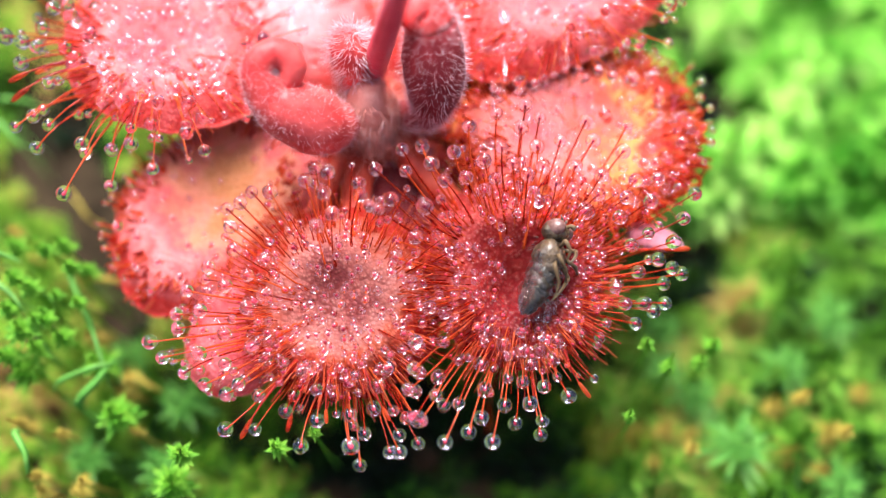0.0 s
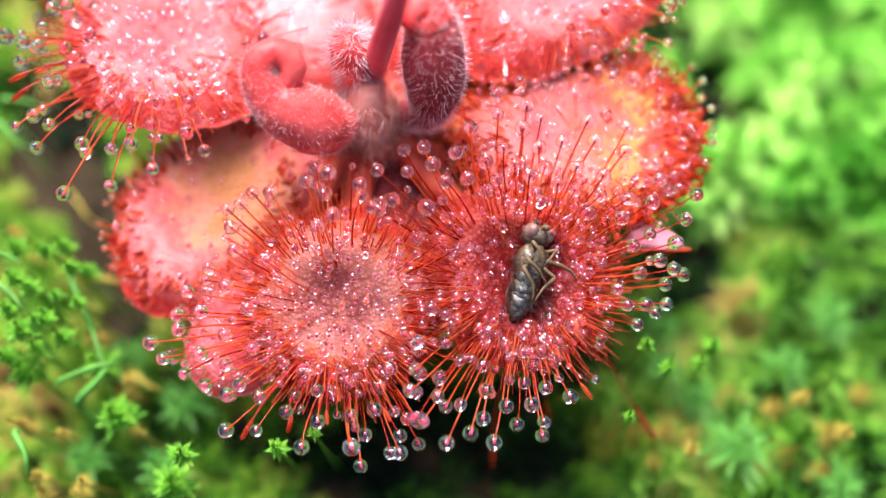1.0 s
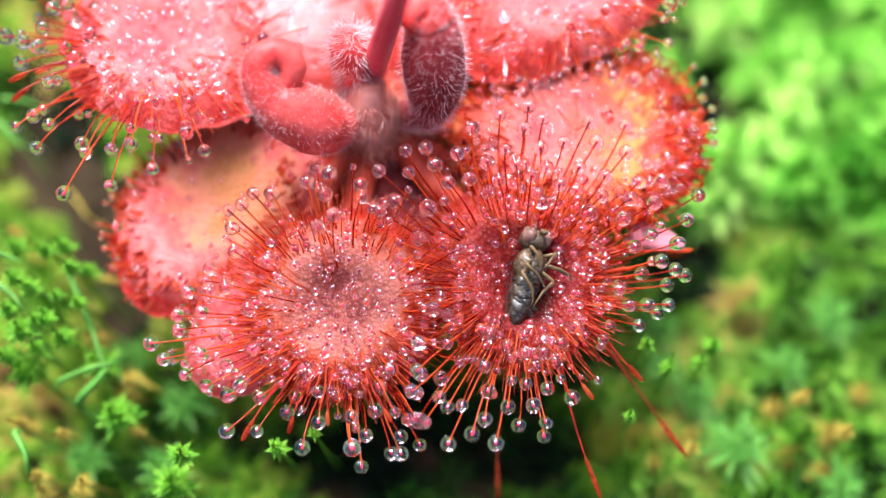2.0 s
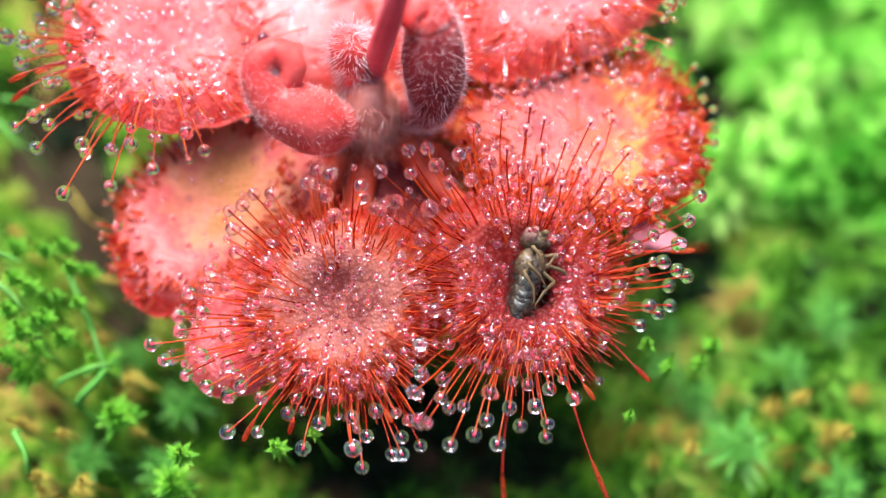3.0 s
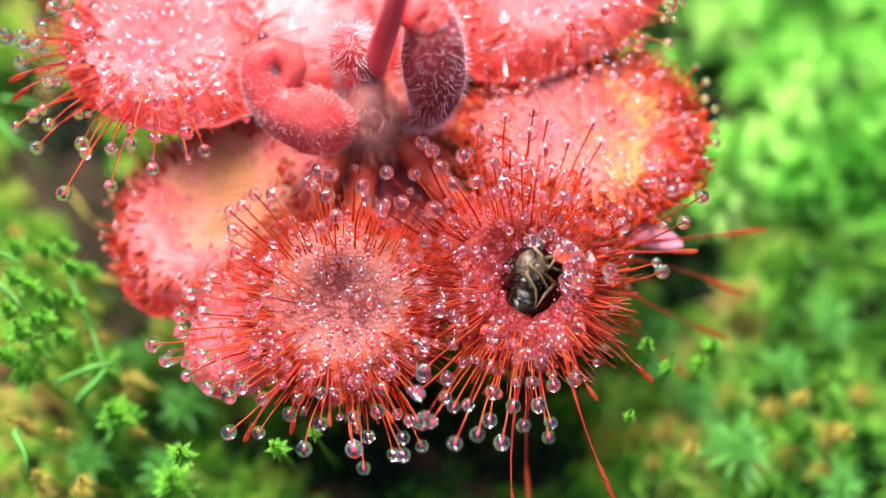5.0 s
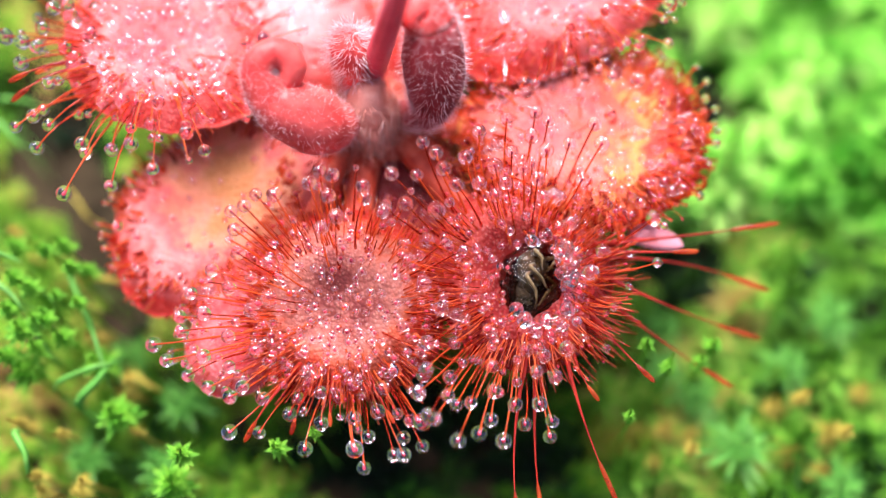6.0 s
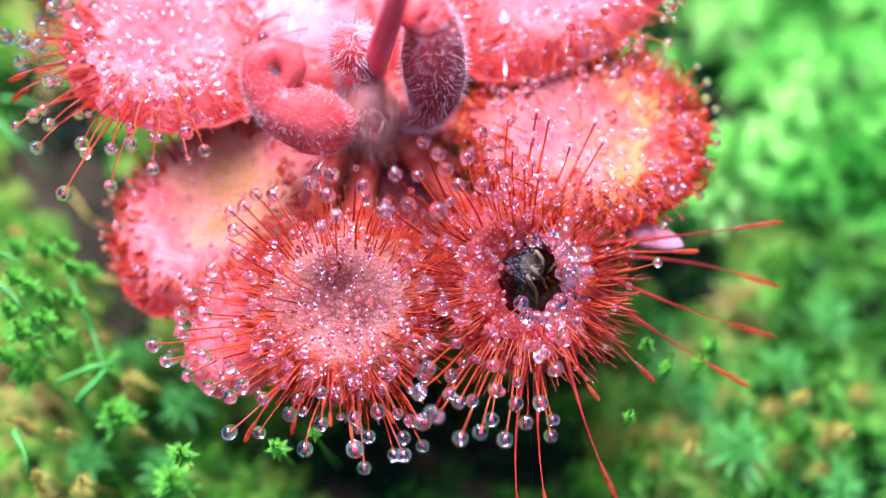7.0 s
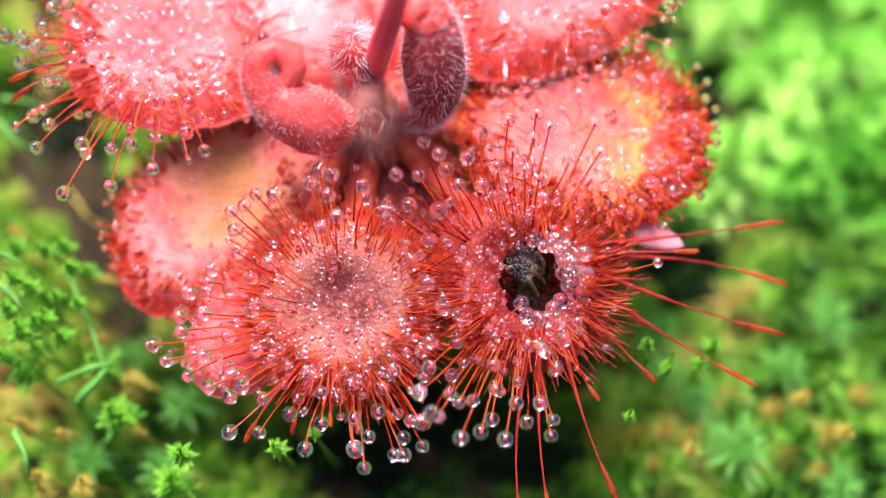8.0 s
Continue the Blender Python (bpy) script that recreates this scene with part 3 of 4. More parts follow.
def leaf(place, az, pitch, a, b, seed, dish, droop, material, label, rings=(), inner=100, rim=50, rim_len=(0.9, 1.8), rim_up=0.5, rim_drop=(0.12, 0.2), free=None, fold=False, petiole=None, bare=(), rim_thick=1.0, short=False, bristles=0, big=(), fringe=0, fringe_len=(0.5, 1.2), fringe_thick=0.034, drop_size=1.0, closing=(), hooks=0, hub=(0, 0)):
    """A spoon-shaped sundew leaf: blade, petiole, and tentacles. rings: lists of (x, y) of gland tips over the blade's plane."""
    rng = np.random.default_rng(seed + 100)
    root = new("sundew_leaf")
    root.matrix_basis = at(*place) @ Euler((0, radians(pitch), radians(az))).to_matrix().to_4x4()
    part("blade", blade(a, b, seed, dish, droop, material), root)
    if petiole:
        inv = (Matrix.Rotation(radians(az), 3, "Z") @ Matrix.Rotation(radians(pitch), 3, "Y")).transposed()
        p = inv @ (Vector(petiole) - Vector(place))
        q = p * (a * 0.8 / p.length)
        pts = smooth_path([(*p, 0.5), (*(p * 0.5 + q * 0.5 + Vector((0, 0, -0.5))), 0.55), (*(q + Vector((0, 0, -0.7))), 0.6), (*(q * 0.6 + Vector((0, 0, -0.6))), 0.4)], 12)
        v, f = tube([r[:3] for r in pts], [r[3] for r in pts], 12)
        part("petiole", mesh_of("petiole", v, f, CROWN), root)

    def put(x, y, h, drop, start=None, club=False, thick=1.0, k_ring=0, core=0.17, hook=0.0):
        th = math.atan2(y, x)
        rt = math.hypot(x, y)
        re = edge(a, b, th, seed)
        rho = min(0.94, max(0.2, rt / re - (0.15 + 0.5 * min(1, max(0, rt / re - 0.75) / 0.4) if short else 0.42))) if start is None else start
        r0 = rho * re
        z0 = relief(rho, th, seed, dish, droop) - 0.03
        base = (r0 * math.cos(th), r0 * math.sin(th), z0)
        out = rt - r0
        if club:  # these spread from the hub
            th = math.atan2(y - hub[1], x - hub[0])
            out = min(rt - 0.8 * re + 0.4, 0.85 * math.hypot(x - hub[0], y - hub[1]))
            bx, by = x - out * math.cos(th), y - out * math.sin(th)
            rho = math.hypot(bx, by) / edge(a, b, math.atan2(by, bx), seed)
            z0 = relief(min(rho, 0.95), math.atan2(by, bx), seed, dish, droop) - 0.1
            base = (bx, by, z0)
        ob = tentacle(root, base, th, out, h - z0, drop, rng, thick, rng.uniform(0.1, 0.3) if not fold else rng.uniform(-0.15, 0.05), club, core, hook)
        (BARE if club else FOLDING).append((ob, base, th, th + radians(az), math.hypot(x, y), fold, k_ring, r0, out, h - z0))
        return ob

    def lift(th):
        return 0.55 + 0.65 * math.sin(th + radians(az))

    for ring in rings:
        for x, y in ring:
            th = math.atan2(y, x)
            put(x, y, lift(th), rng.uniform(0.225, 0.285))
    for x, y in big:
        put(x, y, lift(math.atan2(y, x)) * 0.8, rng.uniform(0.27, 0.33))
    for k in range(rim):
        th = 2 * math.pi * (k + rng.uniform(0, 0.8)) / rim
        start = rng.uniform(0.6, 0.97)
        re = edge(a, b, th, seed)
        r = re * start + rng.uniform(*rim_len)
        put(r * math.cos(th), r * math.sin(th), lift(th) * rim_up + rng.uniform(-0.3, 0.3), rng.uniform(*rim_drop), start, thick=rim_thick, k_ring=1)
    for k in range(bristles):
        th = k * 2.39996
        start = rng.uniform(0.45, 0.97)
        r = edge(a, b, th, seed) * start + rng.uniform(0.45, 1.0)
        z0 = relief(start, th, seed, dish, droop)
        put(r * math.cos(th), r * math.sin(th), z0 + rng.uniform(0.2, 0.9), rng.uniform(0.1, 0.17) if k % 2 else 0, start, thick=0.75, k_ring=3)
    for deg, r0 in closing:
        th = radians(deg - az)
        rho = r0 / edge(a, b, th, seed)
        z0 = relief(rho, th, seed, dish, droop)
        put((r0 + 0.75) * math.cos(th), (r0 + 0.75) * math.sin(th), z0 + 0.6, rng.uniform(0.22, 0.28), rho, thick=0.8, k_ring=4)
    for x, y, h in bare:
        put(x, y, h, 0, 0.88, True, 1.2)
    for k in range(inner):
        rho = 0.82 * math.sqrt((k + 0.5) / inner)
        th = k * 2.39996 + rng.normal(0, 0.15)
        re = edge(a, b, th, seed)
        r = rho * re
        if free and free(r * math.cos(th), r * math.sin(th)):
            continue
        out = rng.uniform(0.0, 0.15) + 0.45 * max(0, rho - 0.3)
        z0 = relief(rho, th, seed, dish, droop)
        put((r + out) * math.cos(th), (r + out) * math.sin(th), z0 + rng.uniform(0.1, 0.26) + rho * 0.4, rng.uniform(0.10, 0.16) * drop_size + 0.05 * rho, rho, thick=0.5, k_ring=2, core=rng.uniform(0.18, 0.4) * (0.5 if drop_size > 1 else 1))
    for k in range(hooks):
        th = 2 * math.pi * (k + rng.uniform(0, 0.9)) / hooks
        start = rng.uniform(0.84, 0.99)
        r = edge(a, b, th, seed) * start + 0.5
        put(r * math.cos(th), r * math.sin(th), 0, rng.uniform(0.07, 0.12), start, thick=rng.uniform(1.4, 2.0), k_ring=5, core=0.5, hook=rng.uniform(0.24, 0.44))
    pieces = []
    for k in range(fringe):
        th = k * 2.39996 + rng.normal(0, 0.1)
        if 3.02 < th % 6.2832 < 3.26:
            continue
        rho = rng.uniform(0.5, 1.0) ** 0.7
        re = edge(a, b, th, seed)
        c, sn = math.cos(th), math.sin(th)
        z = relief(rho, th, seed, dish, droop)
        L = rng.uniform(*fringe_len)
        e = rng.uniform(0.0, 0.75) - 0.5 * max(0, rho - 0.8)
        side, curl = rng.normal(0, 0.12), rng.uniform(-0.1, 0.35)
        pts = []
        for q in (0, 0.35, 0.7, 1.0):
            d, h = re * rho * 0.99 + L * q * math.cos(e + curl * q), z - 0.02 + L * q * math.sin(e + curl * q)
            pts.append((d * c - side * q * L * sn, d * sn + side * q * L * c, h))
        w = fringe_thick * rng.uniform(0.7, 1.2)
        pieces.append(tube(pts, [w, w * 0.75, w * 0.55, w * 0.7], 5))
    if pieces:
        v, f = joined(pieces)
        part("fringe", mesh_of("fringe", v, f, FRINGE), root, None, "dense short red hairs", "stuff")
    tagged(root, label, "leaf", "leaves of the sundew rosette")
    return root


HEART = (-2.77, 5.94, 5.30)
A_TIPS = [[(2.17, -6.02), (2.63, -5.5), (3.02, -4.67), (3.3, -3.91), (3.5, -3.13), (4.69, -2.94), (3.36, -2.03), (1.08, -5.27), (1.55, -5.13), (0.23, -5.02), (2.28, -4.26), (1.47, -3.52), (2.48, -3.34), (0.83, -4.47), (3.09, -2.77), (4.82, -0.29), (3.49, 1.2), (4.03, 1.81), (4.53, 1.4), (5.1, 1.84), (2.34, 1.97), (3.14, 1.99), (3.86, 3.01), (4.43, 3.11), (4.48, 2.78), (3.2, 3.45), (4.03, 3.7), (3.25, 3.13), (4.52, -1.93), (3.87, 0.11), (3.73, -1.02), (2.92, 0.52), (3.15, -0.83)],
          [(-0.69, -4.43), (-1.4, -3.62), (-0.16, -3.75), (-0.63, -3.02), (0.46, -2.9), (-0.08, -2.34), (-2.76, -4.1), (-2.17, -3.87), (-3.02, -3.68), (-3.46, -3.35), (-3.56, -2.71), (-4.14, -1.58), (-4.55, -0.86), (-4.63, -1.31), (-3.82, -0.87), (-4.34, 0.26), (-3.96, 0.37), (-3.59, 1.07), (-2.67, -0.91), (-3.17, -0.45), (-1.25, -2.47), (1.48, -1.99), (1.14, -1.74), (2.07, -1.99), (1.77, -2.53), (1.63, 2.3), (0.8, 3.15), (1.65, 3.33), (2.3, 3.3), (2.44, 1.03), (2.83, -0.1)]]
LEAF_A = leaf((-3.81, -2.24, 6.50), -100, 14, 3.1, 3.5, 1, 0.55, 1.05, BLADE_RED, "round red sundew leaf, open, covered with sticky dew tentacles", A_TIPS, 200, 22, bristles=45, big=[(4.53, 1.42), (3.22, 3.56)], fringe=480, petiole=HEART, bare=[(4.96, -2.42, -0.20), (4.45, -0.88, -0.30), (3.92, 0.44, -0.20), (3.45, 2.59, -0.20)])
B_LEFT = [(-6.18, -0.83), (-5.81, -0.22), (-4.98, 0.49), (-5.16, -0.36), (-5.53, -1.22), (-6.22, -1.98), (-5.09, -2.23), (-4.42, -0.39), (-4.03, 0.24), (-5.35, 1.49), (-5.08, 2.56), (-4.08, 1.11), (-4.04, 1.9), (-4.16, 2.9), (-4.67, 3.54), (-3.38, 1.83), (-3.35, 1.0), (-3.28, 0.46), (-3.56, -2.4), (-3.47, -3.35), (-2.5, -3.52), (-5.36, -2.93)]
B_TOP = [(-3.3, 2.9), (-4.02, 3.64), (-2.63, 2.6), (-2.74, 1.98), (-2.16, 1.74), (-1.89, 2.57), (-2.94, 3.69), (-2.22, 4.63), (-1.91, 3.53), (-1.36, 2.92), (-2.92, 4.89), (-1.87, 5.93), (-1.27, 5.26), (-1.11, 4.07), (-0.65, 3.53), (-0.2, 4.94), (0.28, 5.63), (0.07, 4.29), (0.71, 4.9), (0.44, 3.64)]
B_SIDE = [(1.51, 6.38), (1.92, 5.47), (1.51, 4.11), (2.32, 4.65), (1.45, 3.35), (2.44, 3.79), (2.32, 2.96), (2.99, 4.01), (3.36, 4.15), (3.2, 3.42), (2.23, 1.99), (2.87, 1.91), (3.28, 2.43), (3.73, 2.51), (3.76, 3.01), (3.63, 1.75)]
B_LOW = [(4.02, -1.67), (2.72, -1.31), (3.23, -2.13), (3.35, -2.9), (2.63, -2.61), (2.35, -1.97), (1.69, -2.25), (2.82, -3.62), (3.53, -3.74), (4.07, -2.95), (4.39, -3.31), (3.48, -4.75), (1.97, -3.81), (2.62, -4.52), (2.71, -5.17), (1.23, -3.34), (1.75, -4.82), (2.44, -6.02), (1.47, -5.25), (0.6, -4.8), (1.03, -5.24), (-0.14, -5.25), (0.28, -5.85), (1.16, -6.28), (1.35, -6.19), (-0.2, -3.88), (-0.82, -4.64), (-1.4, -3.53), (-0.92, -3.24)]
B_BARE = [(4.11, 8.46, 0.10), (5.96, 7.06, -0.10), (7.21, 5.72, -0.20), (7.92, 3.71, -0.30), (7.67, -2.89, -0.40), (6.6, -6.3, -0.60), (7.1, -5.4, -0.40), (8.95, 0.76, -0.60), (5.42, 0.93, -0.30), (4.63, -1.00, -0.60), (2.93, 5.24, 0.00)]


def under_fly(x, y):
    return abs(0.66 * x - 0.75 * y) < 1.35 and abs(0.75 * x + 0.66 * y) < 0.65


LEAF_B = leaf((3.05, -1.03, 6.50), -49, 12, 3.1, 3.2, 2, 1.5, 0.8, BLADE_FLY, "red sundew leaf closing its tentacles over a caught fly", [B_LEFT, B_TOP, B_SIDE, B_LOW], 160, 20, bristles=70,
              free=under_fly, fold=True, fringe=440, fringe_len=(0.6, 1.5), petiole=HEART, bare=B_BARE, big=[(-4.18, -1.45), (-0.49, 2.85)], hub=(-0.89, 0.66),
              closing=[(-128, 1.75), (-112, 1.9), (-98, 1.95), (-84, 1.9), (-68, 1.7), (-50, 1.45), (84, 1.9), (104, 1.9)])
leaf((-9.00, 1.97, 5.30), -135, 8, 4.15, 3.2, 3, 0.5, 0.6, BLADE_YELLOW, "pale yellow and pink sundew leaf with a red margin", (), 50, 70, (0.2, 0.45), 0.3, (0.08, 0.13), fringe=260, fringe_len=(0.2, 0.5), fringe_thick=0.08, petiole=HEART, rim_thick=1.8)
D_TIPS = [(4.26, 2.3), (3.08, 2.79), (3.24, 4.11), (2.61, 4.33), (3.72, 4.66), (2.77, 5.25), (2.97, 3.82), (1.06, 5.03), (1.29, 4.75), (1.33, 6.69), (-0.17, 6.07), (0.23, 4.72), (-0.38, 4.36), (-1.41, 5.14), (-0.84, 3.46), (-0.07, 2.76), (1.11, 2.97), (2.15, 1.85), (-1.1, 2.11), (-1.85, 2.7), (-2.19, 3.54), (-2.63, 2.86), (-3.02, 4.09), (0.49, 2.16), (-0.19, 1.64), (-1.77, 1.49), (-0.8, 1.29), (-2.53, 1.7), (-2.79, 0.59), (-2.01, 0.92), (3.88, 1.58), (4.42, 1.52), (5.08, 1.45), (3.67, 0.06), (3.19, -0.18), (3.87, 0.86), (2.2, 0.81), (0.63, 2.39), (2.13, 0.69)]
leaf((-7.46, -2.47, 4.70), -118, 6, 2.5, 1.9, 10, 0.2, 0.5, BLADE_PINK, "pale pink lower leaf half hidden under an open leaf", (), 30, 40, (0.25, 0.6), 0.3, (0.1, 0.15), petiole=HEART)
# Filler leaf in the petiole gap; its dark blade colour stands partly for shade.
leaf((-1.46, 2.93, 5.00), -75, 6, 2.9, 2.6, 9, 0.3, 0.5, BLADE_FLY, "dark red lower leaf, its shade partly in the blade colour", (), 40, 30, (0.5, 1.0), 0.4, (0.1, 0.16), petiole=HEART)
leaf((-10.53, 7.87, 7.80), 168, 0, 3.7, 3.4, 4, 0.4, 0.45, BLADE_PINK, "broad pink sundew leaf with long dewy margin tentacles", [D_TIPS], 100, 50, fringe=160, fringe_len=(0.4, 0.9), petiole=HEART, bare=[(3.76, 2.47, 0.10), (4.27, 3.69, 0.00), (4.53, 3.04, 0.20)], short=True, drop_size=1.6)
E_TIPS = [(1.18, -0.22), (2.18, -1.27), (2.68, -1.14), (2.11, -2.01), (-2.35, 2.31), (-2.99, 1.18), (-1.59, 0.25), (-3.78, 0.7), (0.11, 0.14), (-0.33, -0.05), (1.11, 1.62), (2.12, 0.95), (-1.41, 2.02), (-1.04, 0.85)]
LEAF_E = leaf((5.64, 4.75, 6.40), -4, 4, 4.0, 3.6, 5, 0.4, 0.5, BLADE_ORANGE, "orange and red sundew leaf with curled red margin tentacles", [E_TIPS], 130, 40, (0.3, 0.8), 0.6, (0.13, 0.19), fringe=420, fringe_len=(0.3, 0.8), fringe_thick=0.085, petiole=HEART, rim_thick=1.6, short=True, bristles=60, drop_size=1.25, hooks=120)
F_TIPS = [(-0.03, -2.8), (-0.47, -3.2), (-2.77, -1.91), (-0.91, -1.81), (1.02, -2.08), (2.78, -2.89), (-1.61, -1.1), (-4.14, -1.34), (-0.13, -1.55)]
LEAF_F = leaf((4.54, 10.30, 7.90), 25, 0, 4.2, 3.0, 6, 0.3, 0.6, BLADE_PINK, "pink-red glossy sundew leaf with pale tentacles", [F_TIPS], 100, 70, fringe=200, fringe_len=(0.4, 1.0), petiole=HEART, short=True, drop_size=1.3)
for x, y, z, size, tilt, label in ((-4.30, -3.47, 2.0, (0.09, 0.5, 0.09), -25, "long drawn-out dew drop"), (-2.87, -0.72, 0.28, (0.2, 0.36, 0.14), -25, "bright bead of water")):
    v, f = ball(*size, 3)
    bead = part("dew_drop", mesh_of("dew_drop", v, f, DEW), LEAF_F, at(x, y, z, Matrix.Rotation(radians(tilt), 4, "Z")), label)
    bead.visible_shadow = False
leaf((-6.43, 10.20, 7.60), 130, -6, 4.2, 3.4, 7, 0.3, 0.6, BLADE_PALE, "pale pink glossy sundew leaf behind the coiled bud", (), 60, 40, petiole=HEART, drop_size=1.3)
leaf((0.34, 11.56, 7.40), 75, -6, 4.0, 3.4, 8, 0.3, 0.6, BLADE_PALE, "pale pink sundew leaf behind the flower stalk", (), 50, 40, petiole=HEART, drop_size=1.3)


def leaf_tip():
    """The pale pointed end of an old leaf that shows beyond the fly's leaf."""
    a, b = Vector((6.92, 1.38, 4.90)), Vector((8.85, 0.75, 4.70))
    pts = smooth_path([(0, 0, 0, 0.5), (*((b - a) * 0.45), 0.5), (*((b - a) * 0.8), 0.34), (*(b - a), 0.06)], 14)
    v, f = tube([p[:3] for p in pts], [p[3] for p in pts], 14)
    v = [Vector((q.x, q.y, q.z * 0.45)) for q in v]
    ob = new("old_leaf", mesh_of("old_leaf", v, f, PALELEAF))
    ob.location = a * MM
    tagged(ob, "pale pink pointed tip of an old leaf", "leaf")


leaf_tip()


def hairs(name, path_pts, radii, count, length, parent, seed, r=0.016, droop=0.0, material=HAIR):
    """Fine hairs standing off a tube-like body."""
    rng = np.random.default_rng(seed)
    pieces = []
    for _ in range(count):
        i = rng.integers(max(1, len(path_pts) // 6) if len(path_pts) > 60 else 1, len(path_pts) - 1)
        p = Vector(path_pts[i])
        d = (Vector(path_pts[i + 1]) - Vector(path_pts[i - 1])).normalized()
        v = Vector(rng.normal(0, 1, 3).tolist())
        v = (v - d * v.dot(d) * 0.7).normalized()
        s = p + v * radii[i] * 0.95
        L = length * rng.uniform(0.5, 1.2)
        bend = Vector(rng.normal(0, 0.35, 3).tolist()) + Vector((0, 0, -droop))
        pieces.append(tube([s, s + v * L * 0.5 + bend * L * 0.12, s + v * L * 0.9 + bend * L * 0.5], [r, r * 0.8, r * 0.3], 3))
    v, f = joined(pieces)
    return part(name, mesh_of(name, v, f, material), parent, kind="stuff")


def bud(name, rows, n, material, label, hair_count, hair_len, seed, droop=0.0, r=0.012, tip=0, skip=0):
    root = new(name)
    o = Vector(rows[-1][:3])
    root.location = o * MM
    pts = smooth_path([(r[0] - o.x, r[1] - o.y, r[2] - o.z, r[3]) for r in rows], n)
    rng = np.random.default_rng(seed)
    path, radii = [p[:3].tolist() for p in pts], [max(0.05, p[3]) for p in pts]
    hair_path, hair_radii = path[skip:], radii[skip:]
    if tip:
        v, f = tube(path[:tip + 1], radii[:tip + 1], 20)
        v = [q + Vector((1, 1, 1)) * 0.05 * noise.noise(q * 2.5) for q in v]
        part("curled_tip", mesh_of("curled_tip", v, f, COIL), root, None, "bright red curled tip")
        path, radii = path[tip:], radii[tip:]
    v, f = tube(path, radii, 20)
    v = [q + Vector((1, 1, 1)) * 0.05 * noise.noise(q * 2.5) for q in v]
    part("body", mesh_of("body", v, f, material), root)
    hairs("hairs", hair_path, hair_radii, hair_count, hair_len, root, seed, r, droop)
    tagged(root, label, "leaf bud", "young leaves in the heart of the sundew")
    return root


bud("coiled_leaf", [(-5.75, 5.3, 9.75, 0.14), (-5.66, 5.12, 9.7, 0.27), (-5.36, 4.98, 9.7, 0.40), (-5.17, 5.29, 9.90, 0.48), (-5.32, 5.62, 10.10, 0.52), (-5.72, 5.76, 10.20, 0.54), (-6.11, 5.56, 10.20, 0.55), (-6.31, 5.20, 10.00, 0.58),
    (-6.2, 4.80, 9.70, 0.66), (*(-5.89, 4.48, 9.30), 0.86), (*(-5.34, 4.24, 8.90), 1.06), (*(-4.65, 4.17, 8.30), 1.18), (*(-4.08, 4.31, 7.60), 1.0), (*(-3.40, 4.95, 6.60), 0.6), (*(-2.75, 5.79, 5.60), 0.5)], 70, COIL,
    "thick red young leaf coiled like a snail, finely hairy", 5000, 0.2, 21, r=0.006, skip=32)
bud("hairy_bud", [(*(-0.80, 6.18, 11.10), 0.25), (*(-1.06, 6.41, 11.30), 0.4), (*(-0.80, 6.89, 11.30), 0.62), (*(-0.42, 6.57, 10.70), 0.9), (*(-0.33, 5.93, 9.50), 1.12), (*(-0.32, 5.34, 8.30), 0.98),
    (*(-0.60, 5.05, 7.10), 0.6), (*(-2.00, 5.63, 5.70), 0.5)], 50, DARKBUD, "dark red folded leaf bud covered in silvery hairs", 4200, 0.3, 22, r=0.007, tip=21, skip=16)
bud("silver_bud", [(-3.10, 7.2, 9.30, 0.12), (-3.2, 6.95, 9.0, 0.72), (-3.2, 6.65, 8.50, 0.86), (-3.05, 6.1, 7.50, 0.55), (*(-2.85, 5.86, 5.70), 0.5)], 30, COIL,
    "small young leaf bud bristling with silvery white hairs", 2200, 0.42, 23, r=0.011)


